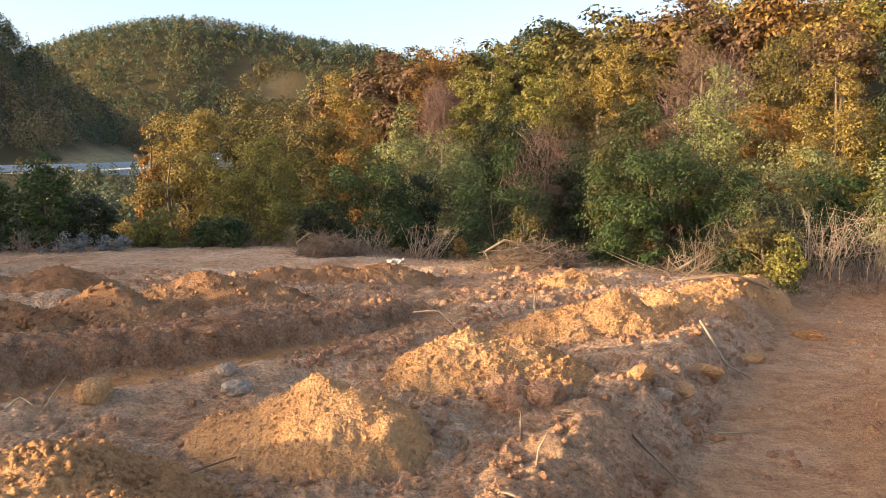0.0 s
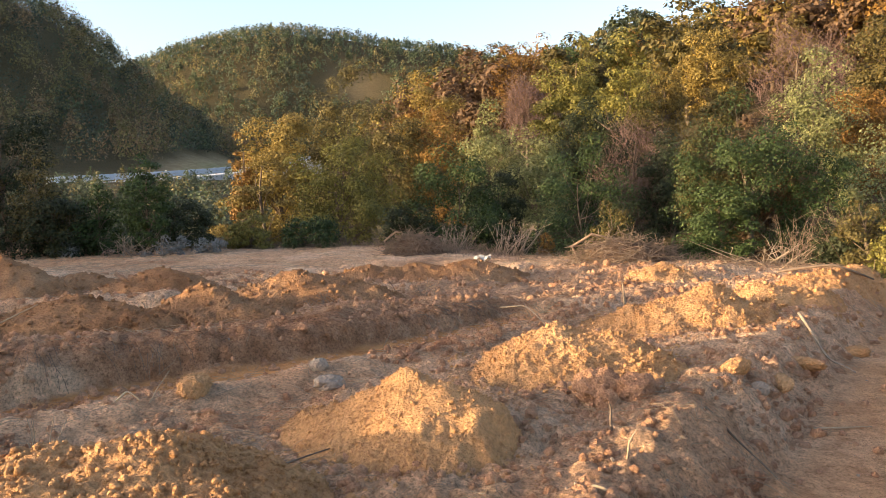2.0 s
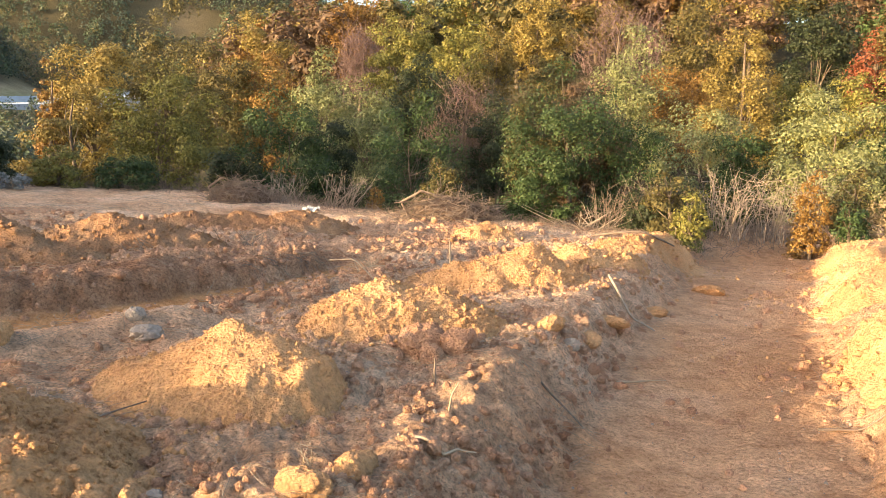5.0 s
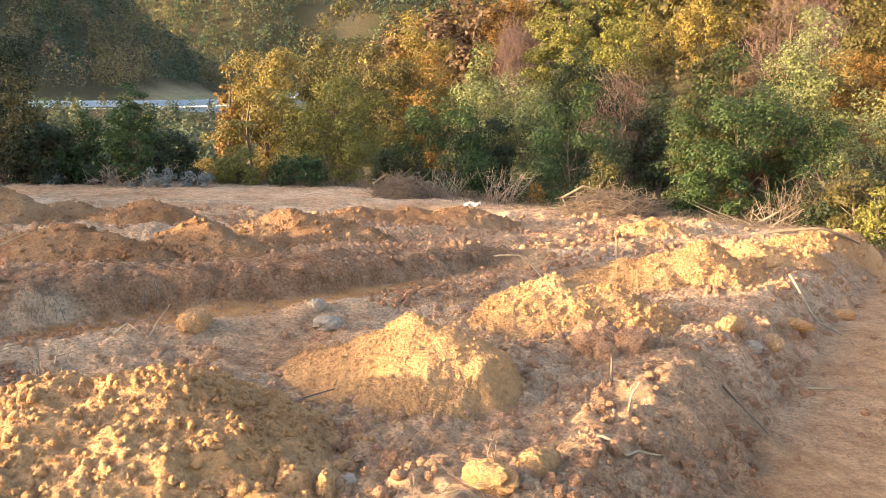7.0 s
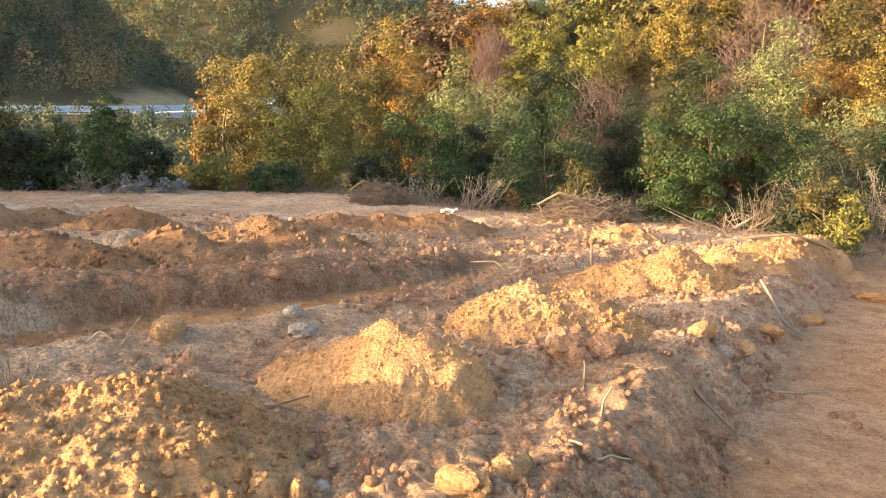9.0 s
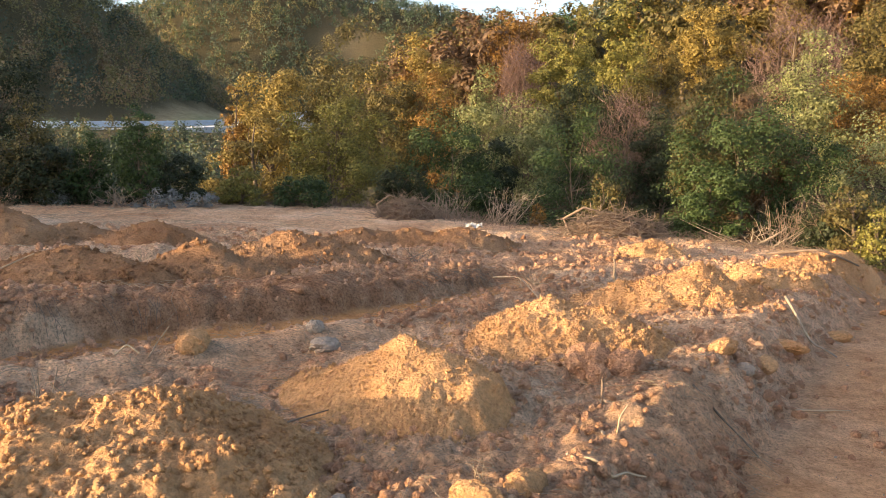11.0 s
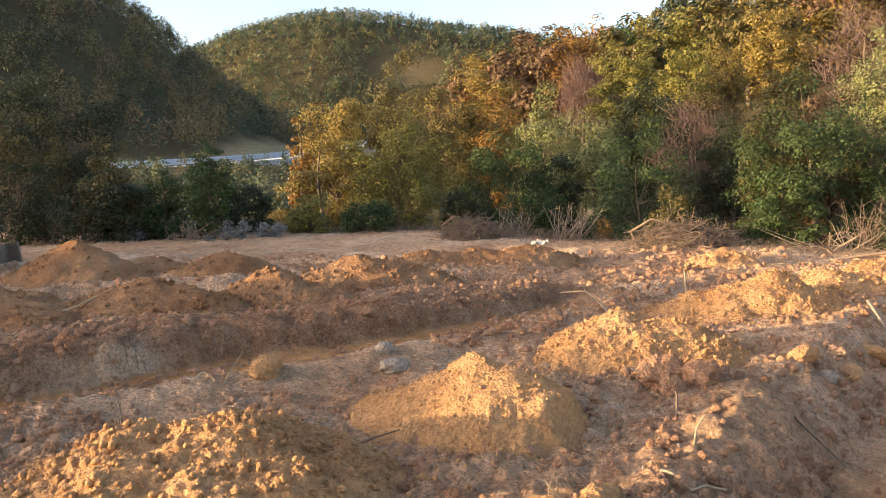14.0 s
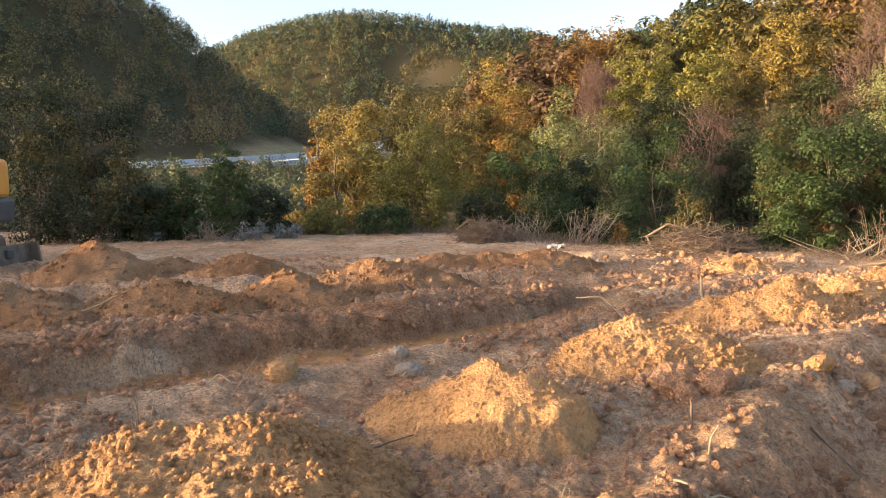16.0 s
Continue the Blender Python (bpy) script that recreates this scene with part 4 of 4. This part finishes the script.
def brush_pile(x, y, w, d, h, seed):
    """A grubbed-up mat of roots and soil: a mound wrapped in tangled stems."""
    g = np.random.default_rng(seed)
    root = tagged(new("root_mat"), "grubbed-up mat of tangled dry roots and earth", "root mat", "root mats at the field edge")
    root.location = (x, y, float(ground_at(x, y)) - 0.05)
    v0, f0 = ico(4)
    r = 1 + 0.22 * wobble(v0[:, 0] * 3 + seed, v0[:, 1] * 3 + v0[:, 2] * 2, 1.0, seed, 4)
    under(new("mound", mesh_from("mound", v0 * r[:, None] * (w / 2.3, d / 2.3, h * 0.85), f0, M_ROOT, False)), root)
    paths = []
    for _ in range(800):
        a = g.normal(0, 1, 3)
        a /= np.linalg.norm(a)
        a[2] = abs(a[2])
        b = a + g.normal(0, 0.22, 3)
        b[2] = abs(b[2]) + g.uniform(-0.25, 0.15)
        m = (a + b) / 2 * g.uniform(1.02, 1.12)
        t = np.linspace(0, 1, 6)[:, None]
        p = (a * (1 - t) ** 2 + 2 * m * t * (1 - t) + b * t * t) * (w / 2, d / 2, h)
        paths.append((p, np.full(6, g.uniform(0.003, 0.0075))))
    v, f = tubes(paths, 4)
    tagged(under(new("tangle", mesh_from("tangle", v, f, M_TWIG)), root), "tangled dry roots and stalks", kind="stuff")
    v, f = tubes([((np.array(((-0.42, 0, 0.2), (-0.5, -0.1, 0.75), (-0.3, -0.15, 1.2), (-0.1, -0.1, 1.02))) * (w, d / 2, h)), np.array((0.03, 0.028, 0.022, 0.015)))], 6)
    under(new("bent_root", mesh_from("bent_root", v, f, M_TWIG)), root)
    return root


brush_pile(3.05, 14.9, 1.75, 1.0, 0.48, 91)
brush_pile(-0.75, 17.7, 1.3, 0.9, 0.45, 92)


def silver_bush(x, y, w, h, seed):
    v, f = None, None
    g = np.random.default_rng(seed)
    p, d, cs = crown_points(g, 1500, 22, "bush", h, w, 0.16)
    root = tagged(new("silver_shrub"), "low silvery-grey shrub at the field edge", "shrub", "silvery shrubs")
    root.location = (x, y, float(ground_at(x, y)) - 0.03)
    v, f = leaves(p, d, 0.03, g, 0.4)
    under(new("foliage", mesh_from("foliage", v, f, LEAF["silver"], False)), root)
    v, f = limbs(g, cs[:14], 0.6, (0, 0), 0.015, h, w)
    under(new("stems", mesh_from("stems", v, f, M_PALEBARK)), root)
    return root


silver_bush(-6.6, 18.9, 1.35, 0.55, 95)
silver_bush(-5.6, 19.3, 0.7, 0.45, 96)
silver_bush(-8.9, 19.1, 0.8, 0.4, 97)

M_WHITE = plain("dirty_white_sheet", (0.32, 0.31, 0.29), 0.6, 0, 0.15, 5)
bm = bmesh.new()
bmesh.ops.create_grid(bm, x_segments=10, y_segments=6, size=0.5)
for v in bm.verts:
    v.co = Vector((v.co.x * 0.32, v.co.y * 0.22, 0.05 + 0.035 * math.sin(v.co.x * 11 + v.co.y * 5) + 0.02 * math.sin(v.co.y * 17)))
bmesh.ops.solidify(bm, geom=bm.faces[:], thickness=0.006)
me = bpy.data.meshes.new("sheet")
bm.to_mesh(me), bm.free()
me.materials.append(M_WHITE)
tagged(lie(new("plastic_scrap", me), 0.6, 15.6, 0.0), "crumpled white plastic scrap on the earth", "litter")


# ---- loose clods, grit, straw and weeds ----
g = np.random.default_rng(77)


def scatter(n, xr, yr, power):
    y = yr[0] + (yr[1] - yr[0]) * g.random(n) ** power
    x = g.uniform(-0.62, 0.66, n) * (y + 1.0)
    return x, y


x, y = scatter(74000, None, (3.0, 14.5), 1.7)
patch = wobble(x, y, 0.8, 51, 3)
ok = (patch + g.normal(0, 0.3, len(x)) > 0.0) & (along(x, y, EDGE)[0] < -0.5)
d_b = np.abs(along(x, y, TRENCH_B)[0])
ok &= (d_b > 0.8) | (g.random(len(x)) < 0.12)
x, y = x[ok], y[ok]
s = (0.0045 + 0.036 * g.random(len(x)) ** 5) * (0.75 + 0.055 * y)
z = ground_at(x, y)
huge, big = s > 0.034, s > 0.016
for sel, shape in ((huge, ICO2), (big & ~huge, ICO1), (~big, OCTA)):
    tagged(new("loose_clods", lumps_mesh("loose_clods", np.stack([x, y, z + 0.1 * s], -1)[sel], s[sel], M_CLOD, g, shape)), "loose brown crumbs and clods over the field", "clods", kind="stuff")
x, y = scatter(900, None, (3.0, 13), 1.4)
s = 0.004 + 0.011 * g.random(len(x)) ** 3
tagged(new("grit", lumps_mesh("grit", np.stack([x, y, ground_at(x, y) + 0.3 * s], -1), s, M_STONE, g)), "scattered small pale stones", "grit", kind="stuff")

x, y = scatter(7500, None, (3.2, 19), 1.25)
ok = (wobble(x, y, 1.3, 61, 3) + g.normal(0, 0.2, len(x)) > 0.05) & (along(x, y, EDGE)[0] < 0.2)
ok &= np.abs(along(x, y, TRENCH_B)[0]) > 0.7
x, y = x[ok], y[ok]
n = len(x)
ln = g.uniform(0.04, 0.16, n) * (0.8 + 0.05 * y)
a = g.uniform(0, 6.28, n)
dx, dy = np.cos(a) * ln, np.sin(a) * ln
paths = []
z0, z1, z2 = ground_at(x - dx, y - dy), ground_at(x, y), ground_at(x + dx, y + dy)
lift = np.abs(g.normal(0, 0.018, (n, 3)))
for k in range(n):
    r = 0.0009 + 0.00016 * y[k]
    paths.append((np.array(((x[k] - dx[k], y[k] - dy[k], z0[k] + lift[k, 0]), (x[k] + 0.2 * dy[k], y[k] - 0.2 * dx[k], max(z1[k], (z0[k] + z2[k]) / 2) + 0.012 + lift[k, 1]), (x[k] + dx[k], y[k] + dy[k], z2[k] + lift[k, 2]))), np.array((r, r, r * 0.6))))
v, f = tubes(paths, 3)
tagged(new("straw", mesh_from("straw", v, f, M_STRAW)), "scattered straw, rootlets and twigs on the soil", "straw", kind="stuff")

# dark rootlets and grass hanging over the far bank of the trench
line = np.array(TRENCH_A[1:], float)
seg = np.r_[0, np.cumsum(np.linalg.norm(np.diff(line, axis=0), axis=1))]
t = (np.repeat(g.random(16), 9) + g.normal(0, 0.012, 144)).clip(0, 1) * seg[-1] * 0.9
bx, by = np.interp(t, seg, line[:, 0]), np.interp(t, seg, line[:, 1])
dx, dy = np.interp(t + 0.1, seg, line[:, 0]) - bx, np.interp(t + 0.1, seg, line[:, 1]) - by
nl = np.hypot(dx, dy) + 1e-9
nx_, ny_ = -dy / nl, dx / nl
top_d, low_d = g.uniform(0.28, 0.48, len(t)), g.uniform(0.14, 0.28, len(t))
paths = []
for k in range(len(t)):
    a = np.array((bx[k] + nx_[k] * top_d[k], by[k] + ny_[k] * top_d[k], 0.0))
    e = np.array((bx[k] + nx_[k] * low_d[k] + g.normal(0, 0.06), by[k] + ny_[k] * low_d[k] + g.normal(0, 0.03), 0.0))
    a[2], e[2] = float(ground_at(a[0], a[1])) + 0.01, float(ground_at(e[0], e[1])) + 0.02
    m = (a + e) / 2 + (-nx_[k] * 0.05, -ny_[k] * 0.05, 0.03)
    paths.append((np.array((a, m, e)), np.array((0.003, 0.0025, 0.0015))))
v, f = tubes(paths, 3)
tagged(new("rootlets", mesh_from("rootlets", v, f, M_TWIG)), "dark rootlets hanging over the trench bank", "rootlets", kind="stuff")

# weeds and dry grass along the edge of the field
t = g.random(3600)
line = np.array(EDGE[1:-1], float)
seg = np.r_[0, np.cumsum(np.linalg.norm(np.diff(line, axis=0), axis=1))]
ex, ey = np.interp(t * seg[-1], seg, line[:, 0]), np.interp(t * seg[-1], seg, line[:, 1])
ex, ey = ex + g.normal(0, 0.35, len(t)), ey + g.normal(0.15, 0.4, len(t))
ez = ground_at(ex, ey)
paths = []
for k in range(len(t)):
    h = g.uniform(0.08, 0.42) * (0.5 + 0.5 * wobble(ex[k], ey[k], 2.0, 71, 2))
    lx, ly = g.normal(0, 0.14, 2)
    paths.append((np.array(((ex[k], ey[k], ez[k] - 0.02), (ex[k] + lx * 0.3, ey[k] + ly * 0.3, ez[k] + h * 0.6), (ex[k] + lx, ey[k] + ly, ez[k] + h))), np.array((0.006, 0.004, 0.002))))
v, f = tubes(paths, 3)
tagged(new("edge_weeds", mesh_from("edge_weeds", v, f, M_TWIG)), "dry grass and weeds along the edge of the field", "weeds", kind="stuff")


# ---- road in the valley ----
M_CONCRETE = plain("pale_concrete", (0.5, 0.5, 0.5), 0.8, 0, 0.15, 2)
M_RAIL = plain("blue_white_rail", (0.55, 0.63, 0.72), 0.5, 0.2, 0.1, 3)


def ribbon(points, width, thick, material, name):
    p = np.array(points, float)
    d = np.gradient(p, axis=0)
    side = np.stack([d[:, 1], -d[:, 0], 0 * d[:, 0]], -1)
    side /= np.linalg.norm(side, axis=1)[:, None]
    ring = np.stack([p - side * width / 2, p + side * width / 2, p + side * width / 2 - (0, 0, thick), p - side * width / 2 - (0, 0, thick)], 1).reshape(-1, 3)
    f = [[4 * i + j, 4 * i + (j + 1) % 4, 4 * i + 4 + (j + 1) % 4, 4 * i + 4 + j] for i in range(len(p) - 1) for j in range(4)]
    return new(name, mesh_from(name, ring, f, material, False))


u = np.linspace(0, 1, 24)
rx, ry = -50 + 26 * u, 100 + 26 * u + 14 * u ** 2
road_z = 2.5 + 1.6 * u + 2.0 * u ** 4
tagged(ribbon(np.stack([rx, ry, road_z], -1), 5.0, 3.0, M_CONCRETE, "road"), "pale road on an embankment across the valley", "road", kind="structure")
rail = tagged(new("guard_rail"), "long blue-white guard rail beside the valley road", "guard rail")
for dz in (0.55, 0.95):
    under(ribbon(np.stack([rx + 1.6, ry - 1.9, road_z + dz], -1), 0.1, 0.38, M_RAIL, "beam"), rail)
for k in range(0, 24, 1):
    v, f = tubes([(np.array(((rx[k] + 1.6, ry[k] - 1.9, road_z[k] - 0.1), (rx[k] + 1.6, ry[k] - 1.9, road_z[k] + 1.0))), np.array((0.09, 0.09)))], 6)
    under(new("post", mesh_from("post", v, f, M_RAIL)), rail)


# ---- excavator ----
M_YELLOW = plain("worn_yellow_paint", (0.62, 0.28, 0.055), 0.45, 0, 0.12, 4, 0.4)
M_GREY = plain("dark_grey_paint", (0.07, 0.07, 0.072), 0.5, 0, 0.25, 5, 0.4)
M_BLACK = plain("black_grille", (0.02, 0.02, 0.022), 0.6, 0, 0.3, 8)
M_STEEL = plain("muddy_steel", (0.16, 0.12, 0.09), 0.7, 0.3, 0.4, 6)


def block(size, material, name, parent, place, bevel=0.05, turn=(0, 0, 0), taper=None):
    """A rounded block; taper narrows its lower edge."""
    bm = bmesh.new()
    bmesh.ops.create_cube(bm, size=1)
    for v in bm.verts:
        k = taper if taper and v.co.z < 0 else 1.0
        v.co = Vector((v.co.x * size[0] * k, v.co.y * size[1], v.co.z * size[2]))
    bmesh.ops.bevel(bm, geom=bm.edges[:], offset=bevel, segments=3, profile=0.6, affect="EDGES")
    me = bpy.data.meshes.new(name)
    bm.to_mesh(me), bm.free()
    me.materials.append(material)
    ob = under(new(name, me), parent)
    ob.location, ob.rotation_euler = place, turn
    return ob


digger = tagged(new("excavator"), "yellow and grey excavator with a lowered dozer blade", "excavator")
digger.matrix_basis = pose(-10.84, 13.7, float(ground_at(-8.6, 13.4)) - 0.02, 0, 0, -6)
body = block((2.5, 1.85, 0.72), M_YELLOW, "engine_cover", digger, (0.15, 0.0, 1.60), 0.16)
block((0.7, 1.9, 0.44), M_GREY, "counterweight", digger, (1.12, 0.0, 1.01), 0.12, (0, 0, 0), 0.85)
block((1.9, 1.7, 0.3), M_GREY, "turntable_deck", digger, (-0.1, 0, 1.06), 0.05)
for k, zz in enumerate((1.3, 1.44, 1.58)):
    block((0.52, 0.03, 0.10), M_BLACK, "vent", body, (0.92, -0.922, zz - 1.47), 0.012)
for zz in (-0.17, -0.03, 0.11):
    block((0.03, 1.2, 0.10), M_BLACK, "rear_vent", body, (1.252, -0.1, zz), 0.012)
block((0.62, 0.02, 0.52), M_BLACK, "vent_panel", body, (0.92, -0.916, -0.03), 0.008)
for sgn in (-1, 1):
    track = block((2.5, 0.42, 0.56), M_STEEL, "track", digger, (0, sgn * 0.74, 0.3), 0.2)
    for k in range(9):
        block((0.09, 0.44, 0.03), M_BLACK, "track_pad", track, (-1.0 + k * 0.25, 0, 0.29), 0.008)
    block((0.9, 0.16, 0.16), M_GREY, "blade_arm", digger, (1.25, sgn * 0.42, 0.24), 0.03)
blade = block((0.07, 2.0, 0.38), M_STEEL, "blade", digger, (1.6, 0, 0.2), 0.02, (0, -0.18, 0))
for sgn in (-1, 1):
    block((0.30, 0.05, 0.40), M_STEEL, "blade_end", blade, (0.08, sgn * 1.0, 0), 0.02)


# ---- unseen bank added behind the camera, over which the low sun comes ----
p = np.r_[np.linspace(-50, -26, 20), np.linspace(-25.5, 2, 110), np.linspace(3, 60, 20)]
# Crest heights are set to shade the ground yet let sun onto chosen heaps.
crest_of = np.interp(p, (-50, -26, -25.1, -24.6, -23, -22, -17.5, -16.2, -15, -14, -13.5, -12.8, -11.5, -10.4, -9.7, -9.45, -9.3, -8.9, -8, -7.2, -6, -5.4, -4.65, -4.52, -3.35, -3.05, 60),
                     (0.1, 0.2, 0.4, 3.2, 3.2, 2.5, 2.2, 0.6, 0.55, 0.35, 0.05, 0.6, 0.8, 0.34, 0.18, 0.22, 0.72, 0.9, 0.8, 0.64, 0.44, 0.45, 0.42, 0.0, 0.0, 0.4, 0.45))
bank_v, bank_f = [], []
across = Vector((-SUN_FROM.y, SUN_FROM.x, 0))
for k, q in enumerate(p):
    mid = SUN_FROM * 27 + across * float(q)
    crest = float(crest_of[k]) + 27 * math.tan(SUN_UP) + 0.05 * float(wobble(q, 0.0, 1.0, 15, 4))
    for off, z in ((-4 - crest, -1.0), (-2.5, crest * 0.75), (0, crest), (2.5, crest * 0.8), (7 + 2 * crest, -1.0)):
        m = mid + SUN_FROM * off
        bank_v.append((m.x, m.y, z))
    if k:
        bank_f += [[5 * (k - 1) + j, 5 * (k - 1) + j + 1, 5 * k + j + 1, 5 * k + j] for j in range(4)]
tagged(new("shade_bank", mesh_from("shade_bank", bank_v, bank_f, M_CLOD)), "unseen bank added behind the field to shade it", "bank", kind="structure")
